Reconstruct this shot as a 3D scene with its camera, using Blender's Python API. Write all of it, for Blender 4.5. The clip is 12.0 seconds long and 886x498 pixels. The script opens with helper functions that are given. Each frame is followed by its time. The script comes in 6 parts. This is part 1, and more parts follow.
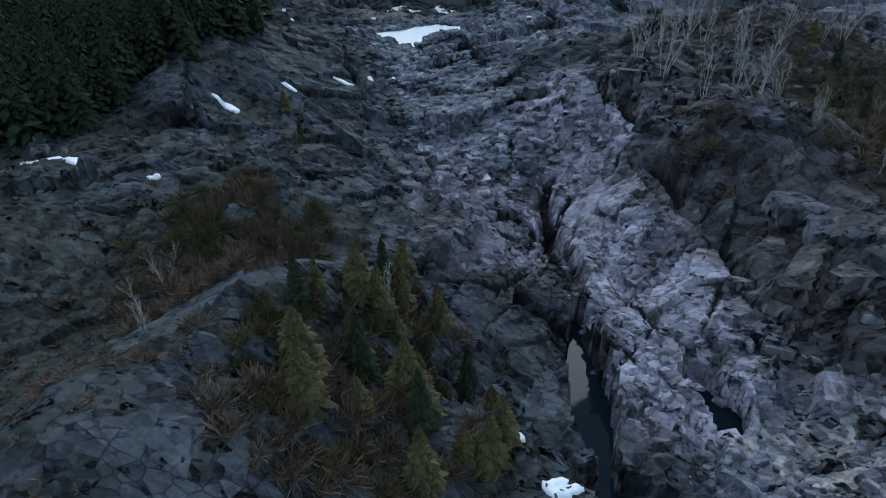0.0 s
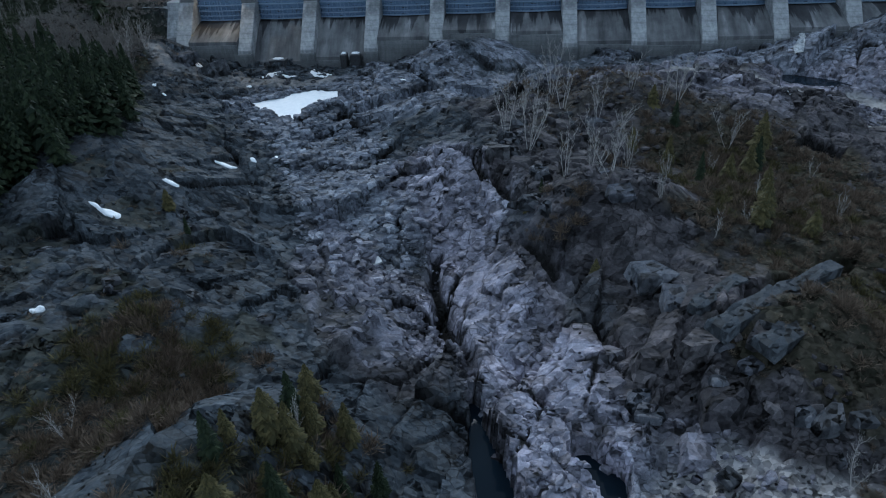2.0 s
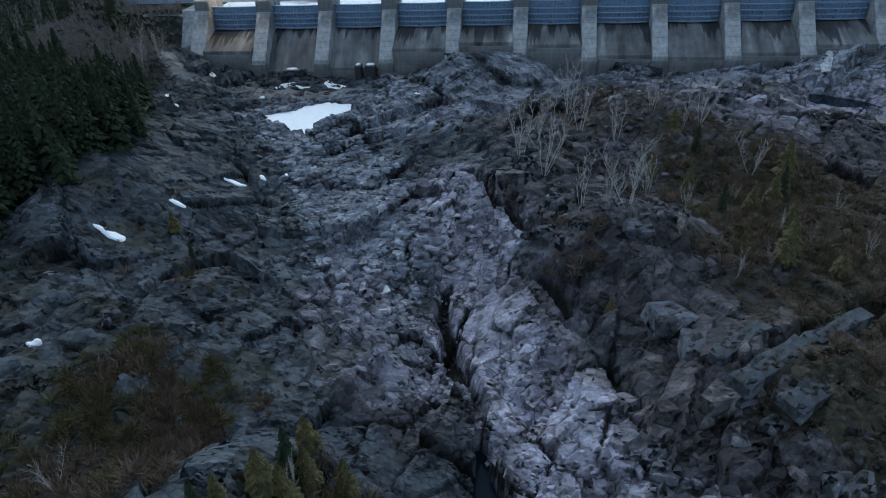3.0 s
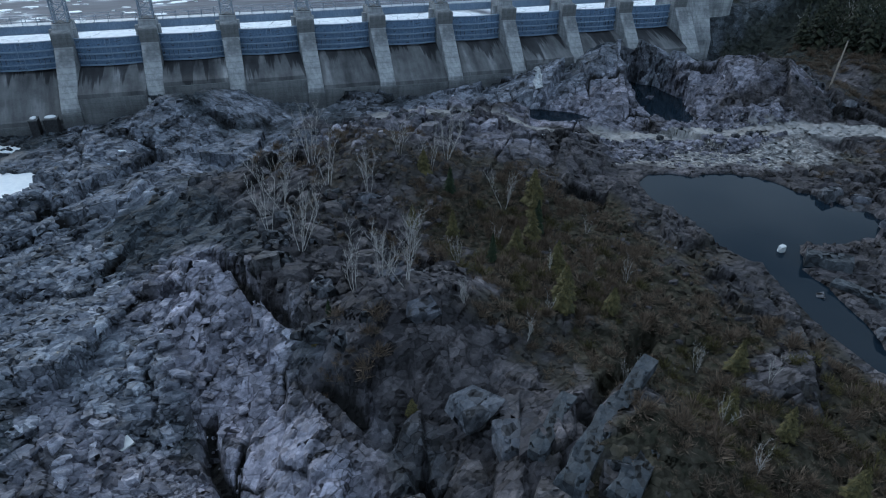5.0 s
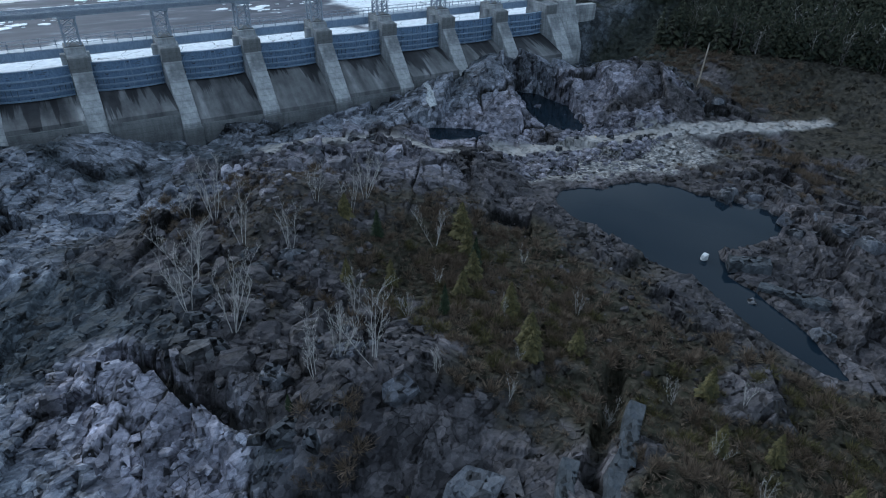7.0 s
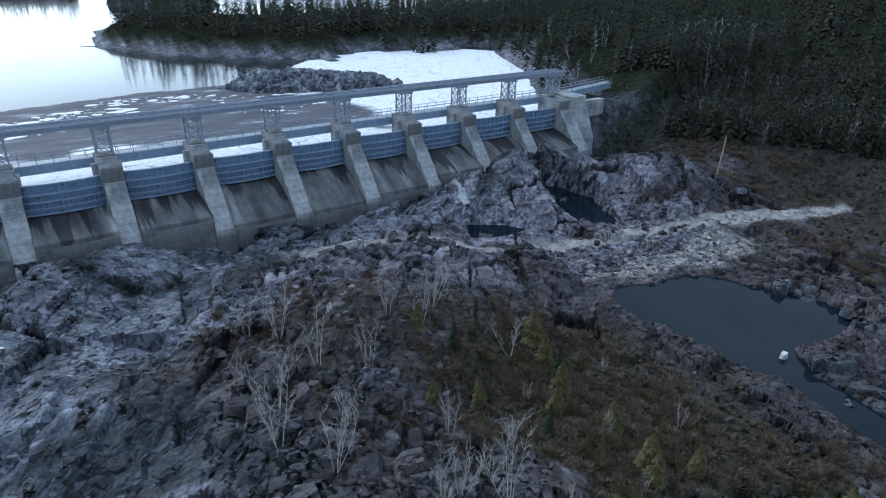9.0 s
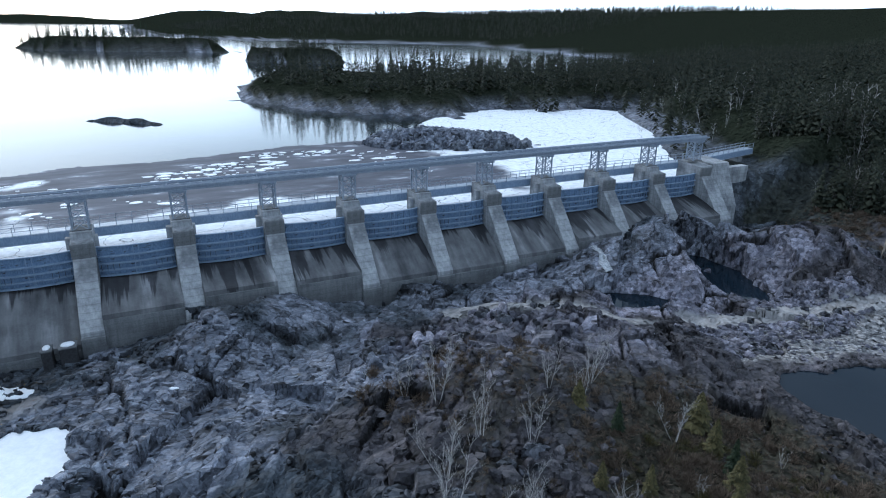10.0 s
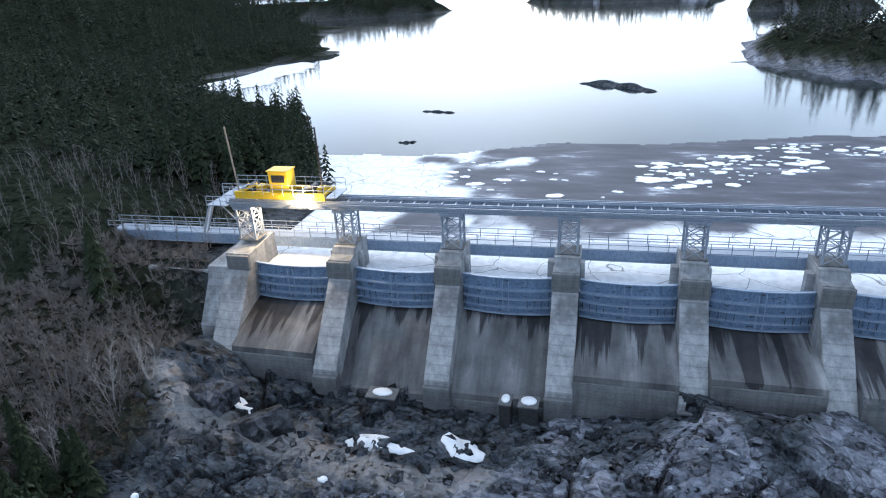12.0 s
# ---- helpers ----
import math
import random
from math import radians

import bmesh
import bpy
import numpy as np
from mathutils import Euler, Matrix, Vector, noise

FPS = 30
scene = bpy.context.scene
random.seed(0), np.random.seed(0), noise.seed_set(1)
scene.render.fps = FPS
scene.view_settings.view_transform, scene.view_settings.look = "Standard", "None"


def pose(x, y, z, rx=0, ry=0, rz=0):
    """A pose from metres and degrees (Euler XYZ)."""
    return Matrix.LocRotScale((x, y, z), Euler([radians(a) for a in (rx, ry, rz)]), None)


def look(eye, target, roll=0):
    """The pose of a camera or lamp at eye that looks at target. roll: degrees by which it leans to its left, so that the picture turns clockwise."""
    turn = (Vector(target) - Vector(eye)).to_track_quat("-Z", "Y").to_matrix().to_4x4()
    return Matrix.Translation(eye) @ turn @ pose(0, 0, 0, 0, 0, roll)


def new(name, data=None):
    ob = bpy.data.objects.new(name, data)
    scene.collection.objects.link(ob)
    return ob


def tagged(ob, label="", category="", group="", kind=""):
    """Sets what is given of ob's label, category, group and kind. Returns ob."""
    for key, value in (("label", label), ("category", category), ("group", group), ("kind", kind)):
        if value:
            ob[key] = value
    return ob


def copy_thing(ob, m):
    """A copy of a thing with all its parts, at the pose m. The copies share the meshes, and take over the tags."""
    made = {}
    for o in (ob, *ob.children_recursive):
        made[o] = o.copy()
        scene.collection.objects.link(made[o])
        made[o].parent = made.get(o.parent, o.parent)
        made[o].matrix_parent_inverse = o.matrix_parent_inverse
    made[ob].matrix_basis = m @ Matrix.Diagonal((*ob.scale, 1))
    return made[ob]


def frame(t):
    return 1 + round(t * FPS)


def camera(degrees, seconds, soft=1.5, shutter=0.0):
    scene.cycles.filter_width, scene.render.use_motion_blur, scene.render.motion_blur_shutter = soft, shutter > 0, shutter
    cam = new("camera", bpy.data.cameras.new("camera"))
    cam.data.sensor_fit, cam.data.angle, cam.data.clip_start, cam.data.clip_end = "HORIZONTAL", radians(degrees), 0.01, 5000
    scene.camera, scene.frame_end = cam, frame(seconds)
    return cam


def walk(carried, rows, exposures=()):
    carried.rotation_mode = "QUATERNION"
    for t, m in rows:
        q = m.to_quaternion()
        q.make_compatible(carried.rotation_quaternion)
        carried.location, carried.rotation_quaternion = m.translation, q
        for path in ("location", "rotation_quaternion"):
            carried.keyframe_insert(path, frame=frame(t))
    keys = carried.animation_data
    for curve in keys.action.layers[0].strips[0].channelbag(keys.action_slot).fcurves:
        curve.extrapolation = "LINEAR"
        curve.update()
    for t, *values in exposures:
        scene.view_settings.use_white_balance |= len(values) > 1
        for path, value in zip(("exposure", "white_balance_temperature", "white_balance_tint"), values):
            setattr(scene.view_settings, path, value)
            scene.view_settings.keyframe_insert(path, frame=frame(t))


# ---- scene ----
cam = camera(69.97, 12.0, soft=1.1)
# seconds, x, y, z, heading (degrees left of +y), tilt, lean
ROWS = [
    (0, -35.632, -123.890, 15.047, 17.403, -32.669, -2.436),
    (0.5, -35.245, -123.677, 16.686, 15.578, -31.469, -2.713),
    (1, -35.269, -123.764, 18.275, 1.402, -31.277, -2.074),
    (1.5, -35.262, -123.642, 19.772, 1.626, -31.239, -2.264),
    (2, -35.198, -123.308, 21.257, 6.426, -31.111, -2.571),
    (2.5, -35.070, -122.149, 22.027, 7.520, -31.034, -2.637),
    (3.1, -35.084, -119.784, 22.837, 7.954, -31.080, -2.224),
    (3.8, -35.296, -115.991, 23.653, 5.683, -31.253, -1.182),
    (4.5, -35.598, -112.080, 24.412, -4.658, -31.333, 0.068),
    (5, -35.837, -109.476, 24.941, -18.320, -31.275, 0.985),
    (5.5, -36.234, -107.284, 25.480, -22.038, -31.273, 1.135),
    (6, -37.014, -105.163, 26.151, -23.083, -31.327, 1.204),
    (6.5, -38.269, -103.106, 26.533, -25.751, -31.364, 1.328),
    (7, -39.930, -100.908, 26.920, -32.537, -31.327, 1.724),
    (7.6, -41.783, -98.310, 27.253, -36.488, -30.523, 1.769),
    (8, -42.986, -96.586, 27.418, -36.868, -29.472, 1.579),
    (8.5, -44.689, -94.371, 27.664, -36.138, -27.329, 1.279),
    (9, -46.860, -92.018, 28.063, -35.451, -24.007, 1.106),
    (9.5, -49.543, -89.514, 28.634, -35.054, -19.457, 1.093),
    (10, -52.324, -87.555, 29.470, -26.218, -19.617, 0.930),
    (10.5, -54.330, -85.793, 30.567, -16.887, -19.744, 0.784),
    (11, -55.382, -84.704, 31.682, -5.611, -19.855, 0.604),
    (11.1, -55.616, -83.680, 31.819, -3.286, -20.001, 0.562),
    (11.2, -55.834, -82.414, 31.961, -0.878, -20.203, 0.517),
    (11.3, -56.090, -80.844, 32.031, 1.478, -20.428, 0.471),
    (11.4, -56.441, -78.904, 31.955, 3.646, -20.644, 0.425),
    (11.5, -56.943, -76.528, 31.654, 5.489, -20.820, 0.378),
    (11.6, -56.987, -72.673, 31.317, 7.367, -21.295, -0.297),
    (11.7, -57.031, -68.818, 30.981, 9.245, -21.770, -0.972),
    (11.8, -57.075, -64.963, 30.644, 11.122, -22.245, -1.647),
    (11.9, -57.119, -61.108, 30.308, 13.000, -22.720, -2.322),
    (12, -57.163, -57.253, 29.971, 14.878, -23.195, -2.997),
]


def gaze(x, y, z, heading, tilt, lean):
    """The pose of the flying camera."""
    return Matrix.Translation((x, y, z)) @ Euler((radians(90 + tilt), 0, radians(heading))).to_matrix().to_4x4() @ pose(0, 0, 0, 0, 0, lean)


EXPOSURES = [(0, 0.1, 5290, 0), (7.0, 0.18, 5320, 0), (9.0, 0.44, 5360, 3), (11.0, 0.5, 5420, 5), (12, 0.78, 5560, 7)]
walk(cam, [(r[0], gaze(*r[1:])) for r in ROWS], EXPOSURES)

# ---------------------------------------------------------------- world, sun and exposure
SUN_EL, SUN_AZ = 9.0, -12.0  # degrees above the lake, degrees left of upstream


def node(nt, kind, **vals):
    n = nt.nodes.new(kind)
    for k, v in vals.items():
        n.inputs[k].default_value = v
    return n


def make_world():
    w = bpy.data.worlds.new("dusk_sky")
    w.use_nodes = True
    nt = w.node_tree
    nt.nodes.clear()
    out = nt.nodes.new("ShaderNodeOutputWorld")
    bg = nt.nodes.new("ShaderNodeBackground")
    sky = nt.nodes.new("ShaderNodeTexSky")
    sky.sky_type = "NISHITA"
    sky.sun_disc = False
    sky.sun_elevation = radians(SUN_EL)
    sky.sun_rotation = radians(SUN_AZ)
    sky.air_density, sky.dust_density, sky.ozone_density = 1.0, 0.6, 2.0
    # thin, wide cloud banks over the whole dome
    tc = nt.nodes.new("ShaderNodeTexCoord")
    mp = nt.nodes.new("ShaderNodeMapping")
    mp.inputs["Scale"].default_value = (1.3, 1.3, 5.0)
    ns = nt.nodes.new("ShaderNodeTexNoise")
    ns.inputs["Scale"].default_value = 2.2
    ns.inputs["Detail"].default_value = 5.0
    rp = nt.nodes.new("ShaderNodeValToRGB")
    rp.color_ramp.elements[0].position, rp.color_ramp.elements[1].position = 0.30, 0.66
    rp.color_ramp.elements[0].color = (0.45, 0.45, 0.45, 1)
    rp.color_ramp.elements[1].color = (0.95, 0.95, 0.95, 1)
    mx = nt.nodes.new("ShaderNodeMix")
    mx.data_type = "RGBA"
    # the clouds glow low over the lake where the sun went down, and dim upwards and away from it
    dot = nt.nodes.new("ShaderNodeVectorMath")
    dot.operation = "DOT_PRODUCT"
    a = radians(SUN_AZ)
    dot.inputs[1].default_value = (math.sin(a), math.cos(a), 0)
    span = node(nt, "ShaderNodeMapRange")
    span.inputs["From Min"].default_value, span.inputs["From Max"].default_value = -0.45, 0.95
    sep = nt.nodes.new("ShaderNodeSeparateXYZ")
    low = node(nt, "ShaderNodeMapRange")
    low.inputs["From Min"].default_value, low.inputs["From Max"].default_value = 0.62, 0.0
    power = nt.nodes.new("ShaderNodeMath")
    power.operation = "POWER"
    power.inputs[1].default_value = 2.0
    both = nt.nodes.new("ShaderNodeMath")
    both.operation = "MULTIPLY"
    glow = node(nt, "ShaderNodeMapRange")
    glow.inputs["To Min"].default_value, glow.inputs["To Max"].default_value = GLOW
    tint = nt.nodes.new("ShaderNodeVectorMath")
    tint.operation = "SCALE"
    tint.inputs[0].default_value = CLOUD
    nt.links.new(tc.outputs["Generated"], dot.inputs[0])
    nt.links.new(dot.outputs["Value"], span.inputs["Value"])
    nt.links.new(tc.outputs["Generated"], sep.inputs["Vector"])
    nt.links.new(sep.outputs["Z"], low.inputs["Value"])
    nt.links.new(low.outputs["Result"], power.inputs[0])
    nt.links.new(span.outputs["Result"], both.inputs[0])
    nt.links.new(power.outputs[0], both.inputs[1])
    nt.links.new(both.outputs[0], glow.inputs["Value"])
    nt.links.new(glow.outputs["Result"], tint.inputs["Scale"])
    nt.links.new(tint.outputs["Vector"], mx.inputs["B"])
    nt.links.new(tc.outputs["Generated"], mp.inputs["Vector"])
    nt.links.new(mp.outputs["Vector"], ns.inputs["Vector"])
    nt.links.new(ns.outputs["Fac"], rp.inputs["Fac"])
    nt.links.new(rp.outputs["Color"], mx.inputs["Factor"])
    nt.links.new(sky.outputs["Color"], mx.inputs["A"])
    nt.links.new(mx.outputs["Result"], bg.inputs["Color"])
    bg.inputs["Strength"].default_value = SKY_STRENGTH
    nt.links.new(bg.outputs["Background"], out.inputs["Surface"])
    scene.world = w


SKY_STRENGTH = 0.10
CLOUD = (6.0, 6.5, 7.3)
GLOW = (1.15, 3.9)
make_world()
sun = new("sun", bpy.data.lights.new("sun", "SUN"))
sun.data.energy, sun.data.angle, sun.data.color = 1.5, radians(30), (1.0, 0.95, 0.92)
sun.matrix_world = look((0, 0, 0), (-math.sin(radians(SUN_AZ)), -math.cos(radians(SUN_AZ)), -math.tan(radians(SUN_EL + 24))))


# ---------------------------------------------------------------- materials
def material(name, rough=0.8, metal=0.0, spec=0.3):
    m = bpy.data.materials.new(name)
    m.use_nodes = True
    nt = m.node_tree
    b = nt.nodes["Principled BSDF"]
    b.inputs["Roughness"].default_value = rough
    b.inputs["Metallic"].default_value = metal
    b.inputs["Specular IOR Level"].default_value = spec
    return m, nt, b


def ramp(nt, source, stops):
    r = nt.nodes.new("ShaderNodeValToRGB")
    e = r.color_ramp.elements
    while len(e) < len(stops):
        e.new(0.5)
    for el, (p, c) in zip(e, stops):
        el.position, el.color = p, (*c, 1)
    nt.links.new(source, r.inputs["Fac"])
    return r.outputs["Color"]


def mix(nt, fac, a, b, mode="MIX"):
    m = nt.nodes.new("ShaderNodeMix")
    m.data_type, m.blend_type = "RGBA", mode
    for key, v in (("Factor", fac), ("A", a), ("B", b)):
        if isinstance(v, bpy.types.NodeSocket):
            nt.links.new(v, m.inputs[key])
        elif key == "Factor":
            m.inputs[key].default_value = v
        else:
            m.inputs[key].default_value = (*v, 1)
    return m.outputs["Result"]


def noise_tex(nt, scale, detail=4.0, rough=0.55, coords="Object", stretch=None, seed=0.0):
    tc = nt.nodes.new("ShaderNodeTexCoord")
    n = node(nt, "ShaderNodeTexNoise", Scale=scale, Detail=detail, Roughness=rough)
    src = tc.outputs[coords]
    if stretch or seed:
        mp = nt.nodes.new("ShaderNodeMapping")
        mp.inputs["Scale"].default_value = stretch or (1, 1, 1)
        mp.inputs["Location"].default_value = (seed, seed * 1.7, 0)
        nt.links.new(src, mp.inputs["Vector"])
        src = mp.outputs["Vector"]
    nt.links.new(src, n.inputs["Vector"])
    return n.outputs["Fac"]


def cells(nt, scale, feature="DISTANCE_TO_EDGE", coords="Object", stretch=(1, 1, 1), warp=0.0):
    tc = nt.nodes.new("ShaderNodeTexCoord")
    mp = nt.nodes.new("ShaderNodeMapping")
    mp.inputs["Scale"].default_value = stretch
    mp.inputs["Rotation"].default_value = (0.2, 0.1, 0.7)
    nt.links.new(tc.outputs[coords], mp.inputs["Vector"])
    src = mp.outputs["Vector"]
    if warp:
        n = node(nt, "ShaderNodeTexNoise", Scale=scale * 0.8, Detail=3.0)
        nt.links.new(src, n.inputs["Vector"])
        v = nt.nodes.new("ShaderNodeVectorMath")
        v.operation = "MULTIPLY_ADD"
        v.inputs[1].default_value = (warp, warp, warp)
        nt.links.new(n.outputs["Color"], v.inputs[0])
        nt.links.new(src, v.inputs[2])
        src = v.outputs["Vector"]
    t = node(nt, "ShaderNodeTexVoronoi", Scale=scale)
    t.feature = feature
    nt.links.new(src, t.inputs["Vector"])
    return t.outputs["Distance"] if feature == "DISTANCE_TO_EDGE" else t.outputs["Color"]


def bump(nt, bsdf, height, strength=0.5, distance=0.05, after=None):
    b = node(nt, "ShaderNodeBump", Strength=strength, Distance=distance)
    nt.links.new(height, b.inputs["Height"])
    if after is not None:
        nt.links.new(after, b.inputs["Normal"])
    nt.links.new(b.outputs["Normal"], bsdf.inputs["Normal"])
    return b.outputs["Normal"]


def attribute(nt, name):
    a = nt.nodes.new("ShaderNodeAttribute")
    a.attribute_name = name
    return a.outputs["Fac"]


def facets(nt, scale, stretch=(1, 1, 1), turn=0.7, warp=0.25):
    """Planar broken faces: a height that is flat and tilted on each face, a tone for each, and the way to the next edge."""
    tc = nt.nodes.new("ShaderNodeTexCoord")
    mp = nt.nodes.new("ShaderNodeMapping")
    mp.inputs["Scale"].default_value = stretch
    mp.inputs["Rotation"].default_value = (0.3, 0.15, turn)
    nt.links.new(tc.outputs["Object"], mp.inputs["Vector"])
    n = node(nt, "ShaderNodeTexNoise", Scale=scale * 0.9, Detail=3.0)
    nt.links.new(mp.outputs["Vector"], n.inputs["Vector"])
    w = nt.nodes.new("ShaderNodeVectorMath")
    w.operation = "MULTIPLY_ADD"
    w.inputs[1].default_value = (warp / scale,) * 3
    nt.links.new(n.outputs["Color"], w.inputs[0])
    nt.links.new(mp.outputs["Vector"], w.inputs[2])
    f = node(nt, "ShaderNodeTexVoronoi", Scale=scale)
    nt.links.new(w.outputs["Vector"], f.inputs["Vector"])
    e = node(nt, "ShaderNodeTexVoronoi", Scale=scale)
    e.feature = "DISTANCE_TO_EDGE"
    nt.links.new(w.outputs["Vector"], e.inputs["Vector"])
    off = nt.nodes.new("ShaderNodeVectorMath")
    off.operation = "SUBTRACT"
    nt.links.new(w.outputs["Vector"], off.inputs[0])
    nt.links.new(f.outputs["Position"], off.inputs[1])
    tilt = nt.nodes.new("ShaderNodeVectorMath")
    tilt.operation = "SUBTRACT"
    tilt.inputs[1].default_value = (0.5, 0.5, 0.5)
    nt.links.new(f.outputs["Color"], tilt.inputs[0])
    dot = nt.nodes.new("ShaderNodeVectorMath")
    dot.operation = "DOT_PRODUCT"
    nt.links.new(off.outputs["Vector"], dot.inputs[0])
    nt.links.new(tilt.outputs["Vector"], dot.inputs[1])
    sep = nt.nodes.new("ShaderNodeSeparateColor")
    nt.links.new(f.outputs["Color"], sep.inputs["Color"])
    return dot.outputs["Value"], sep.outputs[1], e.outputs["Distance"]


def rock_material(name, ground=False, spread=1.0):
    """Grey-violet gneiss with broken faces, darker lichen, paler veins."""
    m, nt, b = material(name, 0.85, 0, 0.16)
    big = noise_tex(nt, 0.13, 4, 0.55)
    mid = noise_tex(nt, 0.8, 4, 0.55, stretch=(1, 2.2, 1))
    fine = noise_tex(nt, 6.0, 3, 0.6)
    col = ramp(nt, big, ((0.3, (0.097, 0.102, 0.11)), (0.55, (0.146, 0.147, 0.152)), (0.75, (0.19, 0.184, 0.184))))
    col = mix(nt, 0.4, col, ramp(nt, mid, ((0.3, (0.072, 0.076, 0.08)), (0.5, (0.146, 0.144, 0.148)), (0.72, (0.235, 0.228, 0.226)))))
    col = mix(nt, 1.0, col, ramp(nt, fine, ((0.3, (0.86, 0.86, 0.87)), (0.7, (1.14, 1.14, 1.14)))), "MULTIPLY")
    h1, t1, e1 = facets(nt, 0.42, (1, 1.6, 1), 0.7)
    h2, t2, e2 = facets(nt, 1.25, (1, 1.5, 1), 0.35)
    h3, t3, e3 = facets(nt, 3.4, (1, 1.4, 1), 0.9)
    for t, lo, hi in ((t1, 0.55, 1.5), (t2, 0.58, 1.48), (t3, 0.76, 1.24)):
        col = mix(nt, 1.0, col, ramp(nt, t, ((0.0, (lo, lo, lo * 1.02)), (1.0, (hi, hi * 0.99, hi)))), "MULTIPLY")
    zone = mix(nt, attribute(nt, "warm"), (0.46, 0.53, 0.555), (0.57, 0.535, 0.52))
    zone = mix(nt, attribute(nt, "scour"), zone, mix(nt, attribute(nt, "warm"), (1.72, 1.84, 1.96), (1.86, 1.84, 1.99)))
    col = mix(nt, 1.0, col, zone, "MULTIPLY")
    if not ground:
        geo = nt.nodes.new("ShaderNodeNewGeometry")
        tone = ramp(nt, geo.outputs["Random Per Island"], ((0.0, (0.5, 0.51, 0.54)), (0.5, (0.92, 0.92, 0.95)), (0.9, (0.95 + 0.35 * spread,) * 3), (1.0, (1.0 + spread,) * 3)))
        col = mix(nt, 1.0, col, tone, "MULTIPLY")
    else:
        block = ramp(nt, attribute(nt, "block"), ((0.0, (0.42, 0.42, 0.45)), (0.5, (0.95, 0.95, 0.97)), (1.0, (1.75, 1.7, 1.74))))
        col = mix(nt, 1.0, col, block, "MULTIPLY")
        # open joints and fissures are coloured near black
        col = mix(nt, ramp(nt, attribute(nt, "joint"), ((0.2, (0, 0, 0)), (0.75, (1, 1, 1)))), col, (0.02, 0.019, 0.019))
        for e, w in ((e1, 0.022), (e2, 0.035)):
            here = ramp(nt, noise_tex(nt, 0.35, 3, 0.5, seed=w * 100), ((0.5, (0, 0, 0)), (0.6, (0.8, 0.8, 0.8))))
            line = ramp(nt, e, ((0.0, (0.25, 0.25, 0.25)), (w, (0.5, 0.5, 0.5)), (w * 1.6, (1, 1, 1))))
            col = mix(nt, here, col, mix(nt, 1.0, col, line, "MULTIPLY"))
        # gravel flats
        peb = cells(nt, 3.2, "F1")
        sep = nt.nodes.new("ShaderNodeSeparateColor")
        nt.links.new(peb, sep.inputs["Color"])
        gcol = ramp(nt, sep.outputs[0], ((0.1, (0.14, 0.136, 0.136)), (0.6, (0.25, 0.24, 0.236)), (0.95, (0.4, 0.385, 0.38))))
        col = mix(nt, attribute(nt, "gravel"), col, gcol)
        # moss, heath and litter
        litter = noise_tex(nt, 1.3, 5, 0.6)
        scol = ramp(nt, litter, ((0.3, (0.026, 0.027, 0.019)), (0.5, (0.047, 0.043, 0.032)), (0.62, (0.068, 0.06, 0.046)), (0.78, (0.1, 0.094, 0.08))))
        scol = mix(nt, attribute(nt, "warm"), mix(nt, 1.0, scol, (0.78, 0.9, 0.9), "MULTIPLY"), scol)
        col = mix(nt, attribute(nt, "soil"), col, scol)
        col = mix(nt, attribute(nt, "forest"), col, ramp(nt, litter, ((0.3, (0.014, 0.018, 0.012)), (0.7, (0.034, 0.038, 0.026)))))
        col = mix(nt, attribute(nt, "track"), col, ramp(nt, noise_tex(nt, 1.2, 5), ((0.3, (0.27, 0.257, 0.252)), (0.7, (0.4, 0.387, 0.38)))))
    if ground:
        dull = mix(nt, attribute(nt, "forest"), mix(nt, attribute(nt, "soil"), (0.16, 0.16, 0.16), (0.03, 0.03, 0.03)), (0, 0, 0))
        nt.links.new(dull, b.inputs["Specular IOR Level"])
    nt.links.new(col, b.inputs["Base Color"])
    last = bump(nt, b, h1, 0.9, 1.4)
    last = bump(nt, b, h2, 0.95, 1.4, last)
    last = bump(nt, b, h3, 0.5, 1.0, last)
    last = bump(nt, b, mid, 0.3, 0.1, last)
    bump(nt, b, fine, 0.25, 0.02, last)
    return m


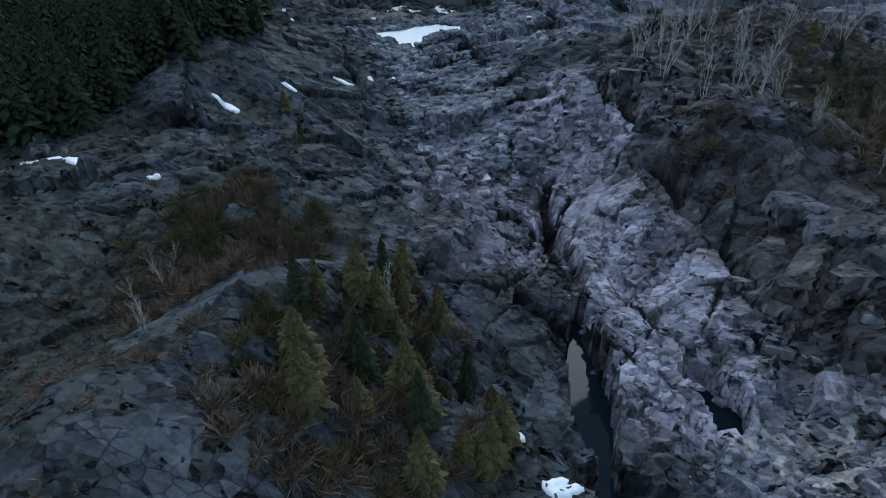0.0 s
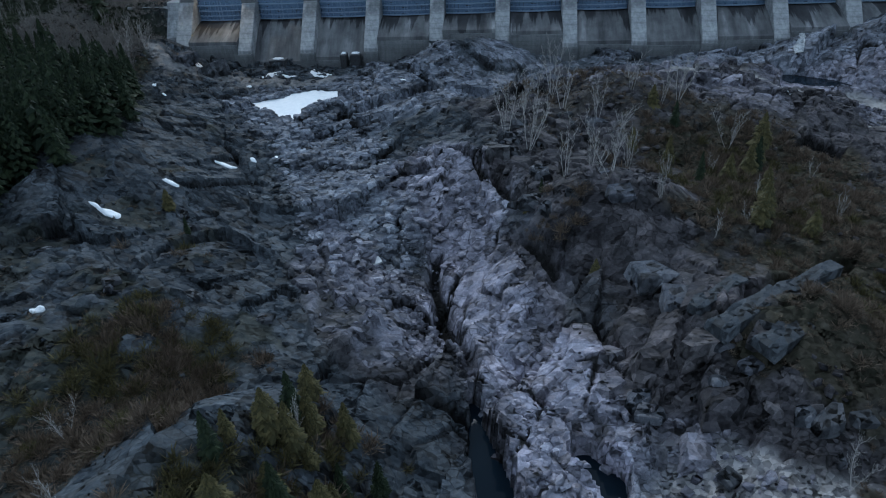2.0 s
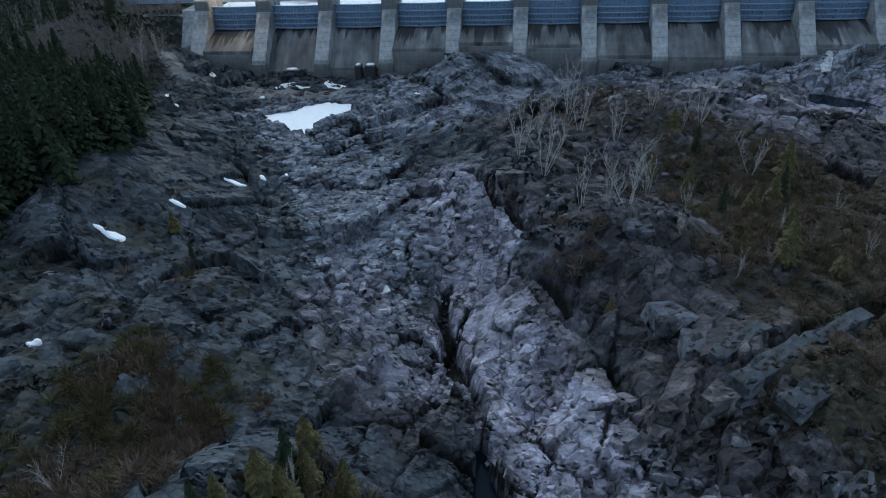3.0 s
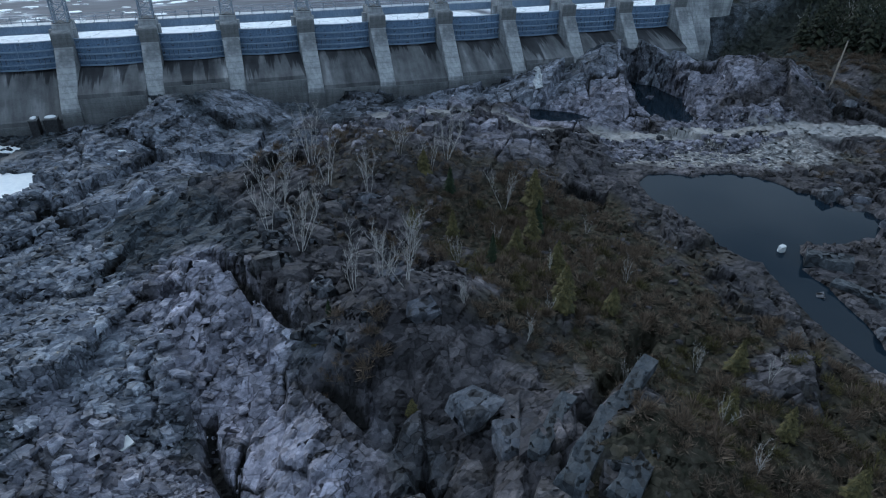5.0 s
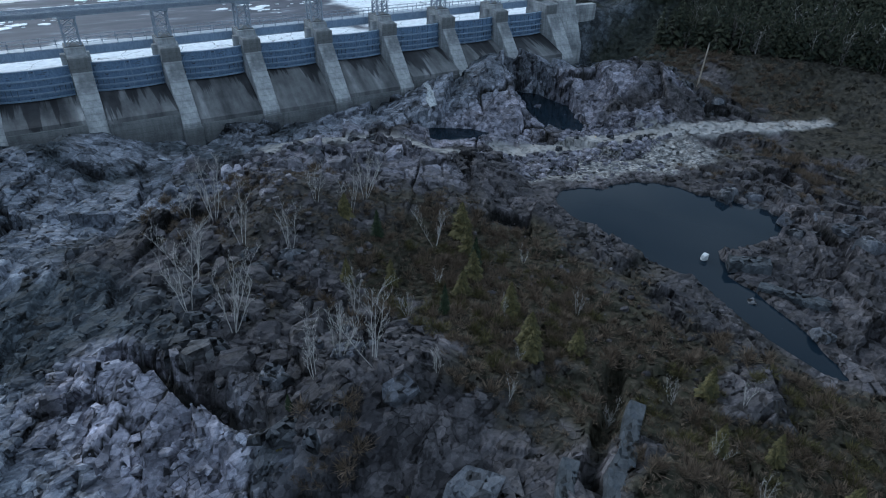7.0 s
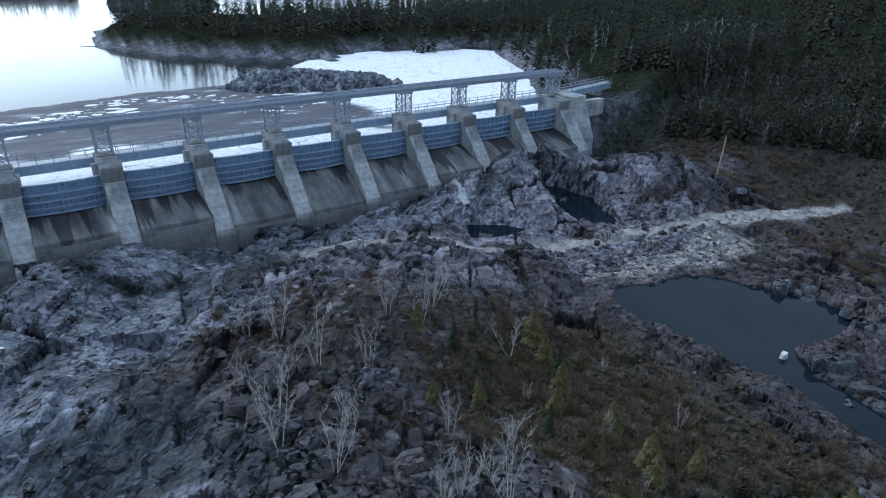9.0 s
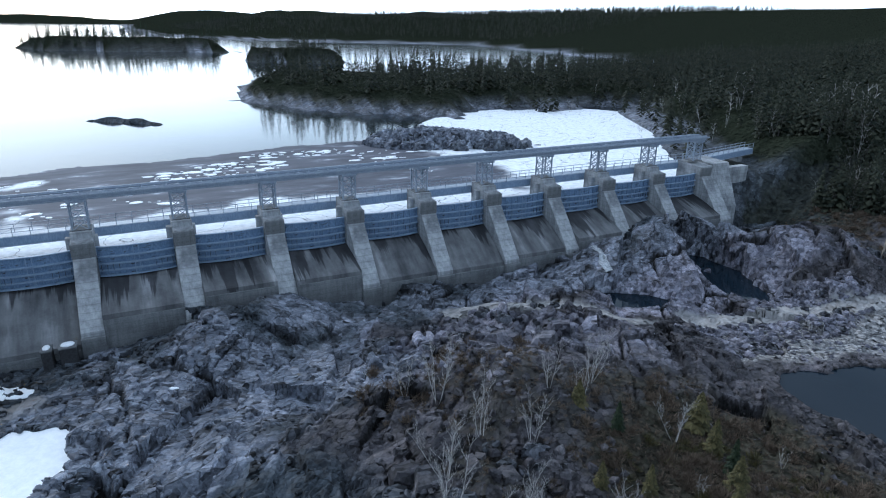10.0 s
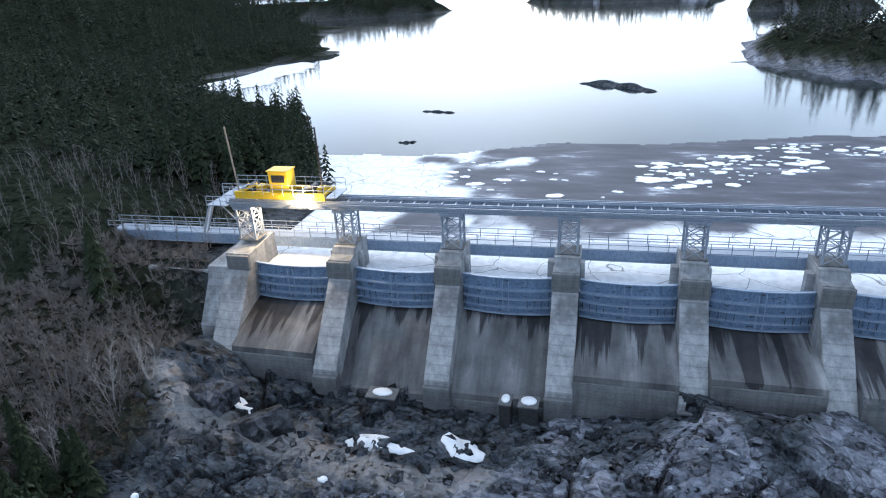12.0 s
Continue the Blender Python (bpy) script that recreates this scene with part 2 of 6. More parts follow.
def concrete_material(name, tint=1.0):
    m, nt, b = material(name, 0.85, 0, 0.3)
    big = noise_tex(nt, 0.55, 6, 0.65, coords="Generated", stretch=(1.5, 6, 12), seed=2)
    streak = noise_tex(nt, 1.1, 5, 0.65, stretch=(1.6, 1.6, 0.16), seed=3)
    fine = noise_tex(nt, 9, 4, 0.7)
    t = tint
    col = ramp(nt, big, ((0.3, (0.122 * t, 0.125 * t, 0.128 * t)), (0.5, (0.235 * t, 0.24 * t, 0.245 * t)), (0.7, (0.35 * t, 0.355 * t, 0.36 * t))))
    col = mix(nt, 0.5, col, ramp(nt, streak, ((0.33, (0.083 * t, 0.085 * t, 0.088 * t)), (0.5, (0.245 * t, 0.25 * t, 0.255 * t)), (0.68, (0.4 * t, 0.41 * t, 0.415 * t)))))
    # damp and weathered patches
    damp = noise_tex(nt, 0.33, 5, 0.6, seed=7)
    col = mix(nt, 1.0, col, ramp(nt, damp, ((0.34, (0.42, 0.43, 0.46)), (0.5, (0.85, 0.86, 0.88)), (0.66, (1.12, 1.12, 1.12)))), "MULTIPLY")
    # horizontal lifts of the pours
    wv = node(nt, "ShaderNodeTexWave", Scale=0.42, Distortion=1.2, Detail=2.0)
    wv.bands_direction = "Z"
    tc = nt.nodes.new("ShaderNodeTexCoord")
    nt.links.new(tc.outputs["Object"], wv.inputs["Vector"])
    lift = ramp(nt, wv.outputs["Fac"], ((0.0, (0.55, 0.55, 0.55)), (0.08, (1, 1, 1))))
    col = mix(nt, 0.55, col, mix(nt, 1.0, col, lift, "MULTIPLY"))
    col = mix(nt, 0.25, col, ramp(nt, fine, ((0.3, (0.113, 0.115, 0.118)), (0.7, (0.38, 0.39, 0.395)))))
    nt.links.new(col, b.inputs["Base Color"])
    first = bump(nt, b, streak, 0.3, 0.08)
    bump(nt, b, fine, 0.4, 0.03, first)
    return m


def chute_material(name):
    """Old spillway concrete, dark with algae; pale washed runs, and black wet tongues below the gate."""
    m, nt, b = material(name, 0.7, 0, 0.3)
    tc = nt.nodes.new("ShaderNodeTexCoord")
    inf = nt.nodes.new("ShaderNodeObjectInfo")
    far = nt.nodes.new("ShaderNodeMath")
    far.operation = "MULTIPLY"
    far.inputs[1].default_value = 300.0
    nt.links.new(inf.outputs["Random"], far.inputs[0])
    own = nt.nodes.new("ShaderNodeVectorMath")
    nt.links.new(tc.outputs["Object"], own.inputs[0])
    nt.links.new(far.outputs[0], own.inputs[1])

    def runs(scale, across, down, detail=5.0):
        mp = nt.nodes.new("ShaderNodeMapping")
        mp.inputs["Scale"].default_value = (across, down, down)
        n = node(nt, "ShaderNodeTexNoise", Scale=scale, Detail=detail, Roughness=0.6)
        nt.links.new(own.outputs["Vector"], mp.inputs["Vector"])
        nt.links.new(mp.outputs["Vector"], n.inputs["Vector"])
        return n.outputs["Fac"]

    wide, thin, fine = runs(0.34, 1.0, 0.22, 3.0), runs(1.1, 1.3, 0.22), runs(5.0, 1.0, 1.0)
    patch = runs(0.5, 1.0, 1.0, 4.0)
    col = ramp(nt, wide, ((0.3, (0.072, 0.073, 0.078)), (0.5, (0.125, 0.126, 0.131)), (0.62, (0.185, 0.186, 0.191)), (0.74, (0.36, 0.36, 0.366))))
    col = mix(nt, 0.16, col, ramp(nt, thin, ((0.34, (0.045, 0.046, 0.05)), (0.52, (0.115, 0.117, 0.12)), (0.72, (0.27, 0.272, 0.275)))))
    col = mix(nt, 0.3, col, ramp(nt, patch, ((0.35, (0.042, 0.043, 0.046)), (0.6, (0.19, 0.192, 0.196)))))
    col = mix(nt, 0.15, col, ramp(nt, fine, ((0.3, (0.05, 0.05, 0.052)), (0.7, (0.2, 0.202, 0.205)))))
    wash = runs(0.23, 1.3, 0.22, 4.0)
    col = mix(nt, 1.0, col, ramp(nt, wash, ((0.36, (0.4, 0.4, 0.42)), (0.48, (0.85, 0.85, 0.86)), (0.58, (1.15, 1.15, 1.15)), (0.66, (1.9, 1.9, 1.9)))), "MULTIPLY")
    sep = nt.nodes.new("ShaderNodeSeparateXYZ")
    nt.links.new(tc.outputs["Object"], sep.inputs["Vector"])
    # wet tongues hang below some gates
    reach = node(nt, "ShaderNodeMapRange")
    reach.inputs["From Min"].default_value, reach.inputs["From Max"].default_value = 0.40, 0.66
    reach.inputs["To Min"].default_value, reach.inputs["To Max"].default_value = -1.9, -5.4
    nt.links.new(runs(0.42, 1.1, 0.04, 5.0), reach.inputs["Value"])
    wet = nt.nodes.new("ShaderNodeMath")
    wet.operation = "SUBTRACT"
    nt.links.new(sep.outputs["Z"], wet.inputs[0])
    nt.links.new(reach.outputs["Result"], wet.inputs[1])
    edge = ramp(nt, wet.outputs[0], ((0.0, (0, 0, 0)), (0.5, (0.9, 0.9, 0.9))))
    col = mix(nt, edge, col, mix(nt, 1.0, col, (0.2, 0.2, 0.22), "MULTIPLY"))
    nt.links.new(col, b.inputs["Base Color"])
    bump(nt, b, fine, 0.4, 0.03)
    return m


def paint_material(name, base, worn, rough=0.5, rust=0.35):
    m, nt, b = material(name, rough, 0.0, 0.4)
    patch = noise_tex(nt, 1.3, 5, 0.65, stretch=(1, 1, 0.5))
    fine = noise_tex(nt, 8, 4, 0.7, stretch=(1, 1, 0.3))
    col = ramp(nt, patch, ((0.3, base), (0.75, worn)))
    col = mix(nt, rust, col, ramp(nt, fine, ((0.35, tuple(0.55 * c for c in base)), (0.62, worn), (0.8, (0.13, 0.09, 0.07)))))
    # near-black blotches: rust scabs, and the shade pockets under the ribs painted in
    scab_shade = noise_tex(nt, 0.9, 4, 0.7, stretch=(1, 1, 3.2), seed=9)
    col = mix(nt, ramp(nt, scab_shade, ((0.60, (0, 0, 0)), (0.66, (1, 1, 1)))), col, (0.035, 0.033, 0.034)) if rust > 0.5 else col
    nt.links.new(col, b.inputs["Base Color"])
    bump(nt, b, fine, 0.25, 0.02)
    return m


def plain_material(name, low, high, scale=3.0, rough=0.8, metal=0.0, relief=0.3, depth=0.03):
    m, nt, b = material(name, rough, metal)
    n = noise_tex(nt, scale, 5, 0.65)
    nt.links.new(ramp(nt, n, ((0.3, low), (0.7, high))), b.inputs["Base Color"])
    bump(nt, b, n, relief, depth)
    return m


def leaf_material(name, low, high):
    m, nt, b = material(name, 0.8, 0, 0.2)
    geo = nt.nodes.new("ShaderNodeNewGeometry")
    inf = nt.nodes.new("ShaderNodeObjectInfo")
    add = nt.nodes.new("ShaderNodeMath")
    add.operation = "ADD"
    fr = nt.nodes.new("ShaderNodeMath")
    fr.operation = "FRACT"
    nt.links.new(geo.outputs["Random Per Island"], add.inputs[0])
    nt.links.new(inf.outputs["Random"], add.inputs[1])
    nt.links.new(add.outputs[0], fr.inputs[0])
    nt.links.new(ramp(nt, fr.outputs[0], ((0.0, low), (1.0, high))), b.inputs["Base Color"])
    return m


def water_material(name, tint, rough, ripple, scale):
    m, nt, b = material(name, rough, 0, 0.5)
    b.inputs["Base Color"].default_value = (*tint, 1)
    b.inputs["IOR"].default_value = 1.33
    b.inputs["Specular IOR Level"].default_value = 0.5 if scale < 0.5 else 0.16
    n = noise_tex(nt, scale, 4, 0.6, stretch=(1, 1.8, 1))
    bump(nt, b, n, ripple, 0.05)
    return m


def ice_material(name):
    """Lake ice: white snow-covered plates near the gates, grey slush with white rafts farther out."""
    m, nt, b = material(name, 0.75, 0, 0.15)
    white = attribute(nt, "white")
    plates = noise_tex(nt, 0.16, 6, 0.62, stretch=(0.55, 1.5, 1))
    grain = noise_tex(nt, 0.9, 5, 0.6)
    slush = ramp(nt, plates, ((0.38, (0.058, 0.06, 0.076)), (0.55, (0.088, 0.091, 0.113)), (0.63, (0.15, 0.157, 0.188)), (0.68, (0.42, 0.44, 0.48))))
    crack = ramp(nt, cells(nt, 0.17, warp=4.5), ((0.0, (0.10, 0.11, 0.12)), (0.012, (1, 1, 1))))
    snow = ramp(nt, grain, ((0.3, (0.62, 0.64, 0.68)), (0.6, (0.82, 0.84, 0.87))))
    snow = mix(nt, 0.85, snow, mix(nt, 1.0, snow, crack, "MULTIPLY"))
    nt.links.new(mix(nt, white, slush, snow), b.inputs["Base Color"])
    bump(nt, b, plates, 0.25, 0.1)
    return m


ROCK = rock_material("weathered_rock", False, 0.6)
BOULDER = rock_material("boulder_rock", False, 0.15)
GROUND = rock_material("bedrock", True)
CONCRETE = concrete_material("concrete", 1.4)
# same concrete at a much darker tint, for nose, toe and end walls
CONCRETE_DARK = concrete_material("dark_concrete", 0.55)
CHUTE = chute_material("spillway_concrete")
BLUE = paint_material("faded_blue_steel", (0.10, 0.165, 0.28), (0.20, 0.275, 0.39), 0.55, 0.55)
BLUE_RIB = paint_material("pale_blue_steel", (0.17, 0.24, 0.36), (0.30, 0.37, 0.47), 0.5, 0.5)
STEEL = paint_material("grey_blue_steel", (0.20, 0.24, 0.31), (0.34, 0.38, 0.44), 0.5, 0.35)
YELLOW = paint_material("yellow_steel", (0.62, 0.40, 0.015), (0.75, 0.52, 0.03), 0.5, 0.25)
OCHRE = plain_material("weathered_ochre_concrete", (0.30, 0.25, 0.13), (0.46, 0.4, 0.24), 2.0, 0.8)
DARK_STEEL = plain_material("dark_steel", (0.03, 0.03, 0.033), (0.07, 0.07, 0.075), 4, 0.6, 0.4)
BARK = plain_material("dark_bark", (0.03, 0.026, 0.022), (0.08, 0.07, 0.06), 6, 0.9)
BIRCH = plain_material("pale_bark", (0.26, 0.245, 0.235), (0.5, 0.48, 0.46), 5, 0.85)
TWIG = plain_material("grey_twigs", (0.105, 0.095, 0.09), (0.22, 0.205, 0.195), 5, 0.9)
NEEDLE = leaf_material("spruce_needles", (0.010, 0.017, 0.009), (0.028, 0.038, 0.017))
WOOD = leaf_material("far_spruce_needles", (0.010, 0.015, 0.010), (0.042, 0.044, 0.027))
NEEDLE_OLIVE = leaf_material("yellow_green_needles", (0.038, 0.037, 0.016), (0.105, 0.088, 0.036))
SCRUB = leaf_material("heath_twigs", (0.058, 0.045, 0.032), (0.165, 0.124, 0.092))
LAKE = water_material("lake_water", (0.012, 0.018, 0.024), 0.09, 0.12, 0.25)
POND = water_material("pond_water", (0.008, 0.014, 0.022), 0.03, 0.03, 0.8)
ICE = ice_material("lake_ice")
PALE = plain_material("pale_quartz", (0.42, 0.43, 0.44), (0.62, 0.63, 0.64), 2.0, 0.7, 0, 0.5, 0.05)
SNOW = plain_material("old_snow", (0.72, 0.75, 0.79), (0.86, 0.88, 0.9), 1.5, 0.6, 0, 0.4, 0.06)


# ---------------------------------------------------------------- mesh helpers
def mesh_object(name, verts, faces, mat, parent=None, label="", smooth=False):
    me = bpy.data.meshes.new(name)
    me.from_pydata([tuple(v) for v in verts], [], [tuple(f) for f in faces])
    me.materials.append(mat)
    if smooth:
        me.polygons.foreach_set("use_smooth", [True] * len(me.polygons))
    me.update()
    ob = new(name, me)
    ob.parent = parent
    if label:
        ob["label"] = label
    return ob


def part(name, bm, mat, parent=None, label="", smooth=False):
    me = bpy.data.meshes.new(name)
    bm.normal_update()
    bm.to_mesh(me)
    bm.free()
    me.materials.append(mat)
    if smooth:
        me.polygons.foreach_set("use_smooth", [True] * len(me.polygons))
    ob = new(name, me)
    ob.parent = parent
    if label:
        ob["label"] = label
    return ob


def shared(name, me, parent, m=None, label=""):
    """One more object on a mesh that is there already."""
    ob = new(name, me)
    ob.parent = parent
    if m is not None:
        ob.matrix_basis = m
    if label:
        ob["label"] = label
    return ob


def box(bm, x0, x1, y0, y1, z0, z1, bevel=0.0):
    r = bmesh.ops.create_cube(bm, size=1.0)
    for v in r["verts"]:
        v.co = Vector((x0 + (v.co.x + 0.5) * (x1 - x0), y0 + (v.co.y + 0.5) * (y1 - y0), z0 + (v.co.z + 0.5) * (z1 - z0)))
    if bevel:
        es = list({e for v in r["verts"] for e in v.link_edges})
        bmesh.ops.bevel(bm, geom=es, offset=bevel, segments=1, affect="EDGES")
    return bm


def bar(bm, a, b, w, h=None):
    """A square bar from a to b."""
    a, b = Vector(a), Vector(b)
    h = h or w
    d = (b - a).normalized()
    side = d.cross(Vector((0, 0, 1)))
    if side.length < 1e-3:
        side = Vector((1, 0, 0))
    side.normalize()
    up = side.cross(d).normalized()
    vs = []
    for p in (a, b):
        for s, t in ((-1, -1), (1, -1), (1, 1), (-1, 1)):
            vs.append(bm.verts.new(p + side * (s * w / 2) + up * (t * h / 2)))
    for f in ((0, 1, 2, 3), (7, 6, 5, 4), (0, 4, 5, 1), (1, 5, 6, 2), (2, 6, 7, 3), (3, 7, 4, 0)):
        bm.faces.new([vs[i] for i in f])
    return bm


def prism(bm, profile, x0, x1):
    """A side profile of (y, z) pairs drawn out from x0 to x1."""
    a = [bm.verts.new((x0, y, z)) for y, z in profile]
    b = [bm.verts.new((x1, y, z)) for y, z in profile]
    n = len(profile)
    bm.faces.new(a)
    bm.faces.new(b[::-1])
    for i in range(n):
        j = (i + 1) % n
        bm.faces.new((a[i], b[i], b[j], a[j]))
    bmesh.ops.recalc_face_normals(bm, faces=bm.faces)
    return bm


def thing(name, label, category, group="", kind="", at=(0, 0, 0)):
    e = new(name)
    e.location = at
    return tagged(e, label, category, group, kind)


def soup(name, kinds, placing, mat):
    """Many small solids joined into one mesh. kinds: (verts, tris) arrays; placing: rows of kind, x, y, z, turn, lean, sx, sy, sz."""
    V, F, base = [], [], 0
    for k, x, y, z, turn, lean, sx, sy, sz in placing:
        v, f = kinds[int(k)]
        c, s = math.cos(turn), math.sin(turn)
        w = v * (sx, sy, sz)
        cl, sl = math.cos(lean), math.sin(lean)
        w = np.stack([w[:, 0], w[:, 1] * cl - w[:, 2] * sl, w[:, 1] * sl + w[:, 2] * cl], 1)
        V.append(np.stack([w[:, 0] * c - w[:, 1] * s + x, w[:, 0] * s + w[:, 1] * c + y, w[:, 2] + z], 1))
        F.append(f + base)
        base += len(v)
    V, F = np.concatenate(V), np.concatenate(F)
    me = bpy.data.meshes.new(name)
    me.vertices.add(len(V))
    me.vertices.foreach_set("co", V.ravel())
    me.loops.add(F.size)
    me.loops.foreach_set("vertex_index", F.ravel().astype(np.int32))
    me.polygons.add(len(F))
    me.polygons.foreach_set("loop_start", np.arange(0, F.size, 3, dtype=np.int32))
    me.materials.append(mat)
    me.update()
    me.shade_flat()
    if mat == ROCK:
        ctr = np.repeat(np.array([r[1:3] for r in placing]), [len(kinds[int(r[0])][0]) for r in placing], axis=0)
        scour, soil, gravel, track = zones(ctr[:, 0], ctr[:, 1])
        in_gully = step(8.5 - along(ctr[:, 0], ctr[:, 1], RUBBLE), 0, 3)
        paint(me, "scour", np.maximum.reduce([scour, 0.55 * gravel, 0.75 * in_gully]))
        paint(me, "warm", warmth(ctr[:, 0], ctr[:, 1]))
    return new(name, me)


# ---------------------------------------------------------------- lie of the land
def scatter(ix, iy, seed):
    h = (ix.astype(np.int64) * 374761393 + iy.astype(np.int64) * 668265263 + seed * 974634777) & 0x7FFFFFFF
    h = ((h ^ (h >> 13)) * 1274126177) & 0x7FFFFFFF
    h = ((h ^ (h >> 16)) * 668265263) & 0x7FFFFFFF
    return ((h ^ (h >> 15)) & 0xFFFFF) / float(0xFFFFF)


def swell(x, y, size, seed):
    u, v = x / size, y / size
    i, j = np.floor(u), np.floor(v)
    a, b = u - i, v - j
    a, b = a * a * (3 - 2 * a), b * b * (3 - 2 * b)
    n = lambda p, q: scatter(i + p, j + q, seed)
    return (n(0, 0) * (1 - a) + n(1, 0) * a) * (1 - b) + (n(0, 1) * (1 - a) + n(1, 1) * a) * b - 0.5


def roughness(x, y, size, seed, octaves=4):
    return sum(swell(x, y, size / 2**k, seed + k) * 0.55**k for k in range(octaves))


def step(v, a, b):
    t = np.clip((v - a) / (b - a), 0, 1)
    return t * t * (3 - 2 * t)


def joints(x, y, size, seed, turn=0.6, stretch=1.6):
    """Broken bedrock: every block of the jointing has its own height and tilt; also how far the next joint is."""
    x, y = x + 0.3 * size * swell(x, y, size * 1.3, seed + 9), y + 0.3 * size * swell(x, y, size * 1.3, seed + 19)
    c, s = math.cos(turn), math.sin(turn)
    u, v = (x * c + y * s) / (size * stretch), (-x * s + y * c) / size
    i, j = np.floor(u), np.floor(v)
    f1, f2, h, tone = np.full(x.shape, 9.0), np.full(x.shape, 9.0), np.zeros(x.shape), np.zeros(x.shape)
    for p in (-1, 0, 1):
        for q in (-1, 0, 1):
            ci, cj = i + p, j + q
            du = u - (ci + 0.15 + 0.7 * scatter(ci, cj, seed))
            dv = v - (cj + 0.15 + 0.7 * scatter(ci, cj, seed + 1))
            d = np.sqrt(du * du + dv * dv)
            hh = scatter(ci, cj, seed + 2) - 0.5 + du * (scatter(ci, cj, seed + 3) - 0.5) * 1.8 + dv * (scatter(ci, cj, seed + 4) - 0.38) * 1.8
            near = d < f1
            f2 = np.where(near, f1, np.minimum(f2, d))
            h = np.where(near, hh, h)
            tone = np.where(near, scatter(ci, cj, seed + 5), tone)
            f1 = np.where(near, d, f1)
    return h, (f2 - f1), tone


def along(x, y, way):
    """Distance from a broken line of (x, y) points."""
    best = np.full(x.shape, 1e9)
    for (ax, ay), (bx, by) in zip(way[:-1], way[1:]):
        ux, uy = bx - ax, by - ay
        t = np.clip(((x - ax) * ux + (y - ay) * uy) / (ux * ux + uy * uy), 0, 1)
        best = np.minimum(best, np.hypot(x - ax - t * ux, y - ay - t * uy))
    return best


def oval(x, y, cx, cy, rx, ry, turn=0.0):
    """1 at the rim of an oval, 0 at its middle."""
    c, s = math.cos(radians(turn)), math.sin(radians(turn))
    u, v = (x - cx) * c + (y - cy) * s, -(x - cx) * s + (y - cy) * c
    return np.hypot(u / rx, v / ry)


GULLY = ((-74, -22), (-66, -38), (-57, -54), (-49, -66), (-43, -77), (-36, -90), (-29, -102), (-22, -125))
RUBBLE = ((-73, -24), (-66, -36), (-58, -48), (-52, -60), (-48, -71))
RIB = ((-43, -57), (-40.5, -67), (-37.5, -77), (-33, -87), (-31, -95))
TRACKS = (((-16, -16.8), (-9, -18), (-3, -21.5), (4, -28.8), (9, -31)), ((15, -29.6), (24, -33), (33, -36), (50, -41), (71, -47)), ((-98, -13), (-94, -15.7), (-87.5, -14.8), (-80.5, -15.9), (-72, -17.2), (-66, -16.2)))
FISSURES = (((-41, -55), (-37, -63), (-33.5, -69)), ((-60, -27), (-59, -36)), ((-34, -24), (-36.5, -30), (-40, -35)), ((-24, -91), (-16, -83), (-6, -75)), ((-41.5, -72), (-40.5, -80), (-37.5, -88)), ((-62, -66), (-66, -76), (-67, -84)), ((-33, -74), (-28, -82), (-27, -87)))
MIDDLE = ((-49, -12.5, 8, 1.6), (-36, -11, 6, 1.8), (-26, -71, 7, 4.5), (-33, -57, 9, 3.4), (-22, -40, 12, 6.5), (-36, -27, 5, -0.8), (-45, -36, 9, 2.0), (-15, -86, 7, 4.8), (-18, -70, 9, 2.0), (-12, -100, 14, -0.8), (-22, -79, 5, -1.0), (-1, -38, 10, 2.3), (-8, -20, 11, 0.7))
WEST = ((-44, -11, 7, 2.7), (-57, -15, 8, 0.8), (-72, -22, 10, -1.7), (-62, -48, 12, -2.1), (-48, -72, 10, -2.3), (-36, -84, 9, -2.7), (-30, -98, 10, -2.9), (-50, -100, 6, 4.4), (-52, -113, 9, 7.1), (-60, -84, 11, 2.0), (-92, -58, 18, 7.7), (-76, -98, 16, 5.0), (-86, -18, 8, -0.9), (-98, -12, 8, 4.4))
EAST = ((12, -70, 16, 0.4), (12, -50, 14, -0.5), (32, -79, 10, 4.2), (30, -38, 14, -0.9), (12, -13, 7, 2.7), (30, -8, 11, 5.9), (50, -24, 12, 6.6), (20, -14, 5, 2.0), (22, -22, 4, 1.2), (40, -12, 6, 2.2), (46, -21, 5, 1.6))
POND_Z, POOL_Z, STREAM_Z, SNOW_POOL_Z = -9.0, -9.3, -12.7, -10.35


def pond_shape(x, y):
    wob = 0.92 + 0.3 * roughness(x, y, 7, 51)
    return np.minimum.reduce([oval(x, y, 21.5, -58.5, 11, 8, -25), oval(x, y, 14.5, -60, 4.8, 9, 0), oval(x, y, 11.4, -77, 2.3, 9.5, -12), oval(x, y, 13.5, -51.5, 4.5, 5, 0)]) / wob


def pool_shape(x, y):
    wob = 1 + 0.4 * roughness(x, y, 5, 61)
    return np.minimum(oval(x, y, 31.5, -19, 4.2, 11, -8), oval(x, y, 11.2, -22, 5.2, 2.8, -30)) / wob


def stream_shape(x, y):
    wob = 1 + 0.5 * roughness(x, y, 3, 71)
    return np.minimum.reduce([oval(x, y, -29.3, -95.6, 1.6, 2.2, 20), oval(x, y, -35.6, -97.5, 1.0, 6.5, 14), oval(x, y, -32, -104.5, 3.5, 1.6, -20)]) / wob


def snow_pool_shape(x, y):
    return oval(x, y, -68.3, -27.3, 5.6, 7.6, 0) / (1 + 0.6 * roughness(x, y, 4.5, 81))


def west_shore(y):
    return np.interp(y, (-20, 0, 30, 60, 85, 105, 130, 190, 205, 225, 260, 460, 900), (-99, -99, -99, -115, -128, -152, -190, -188, -171, -174, -200, -290, -900))


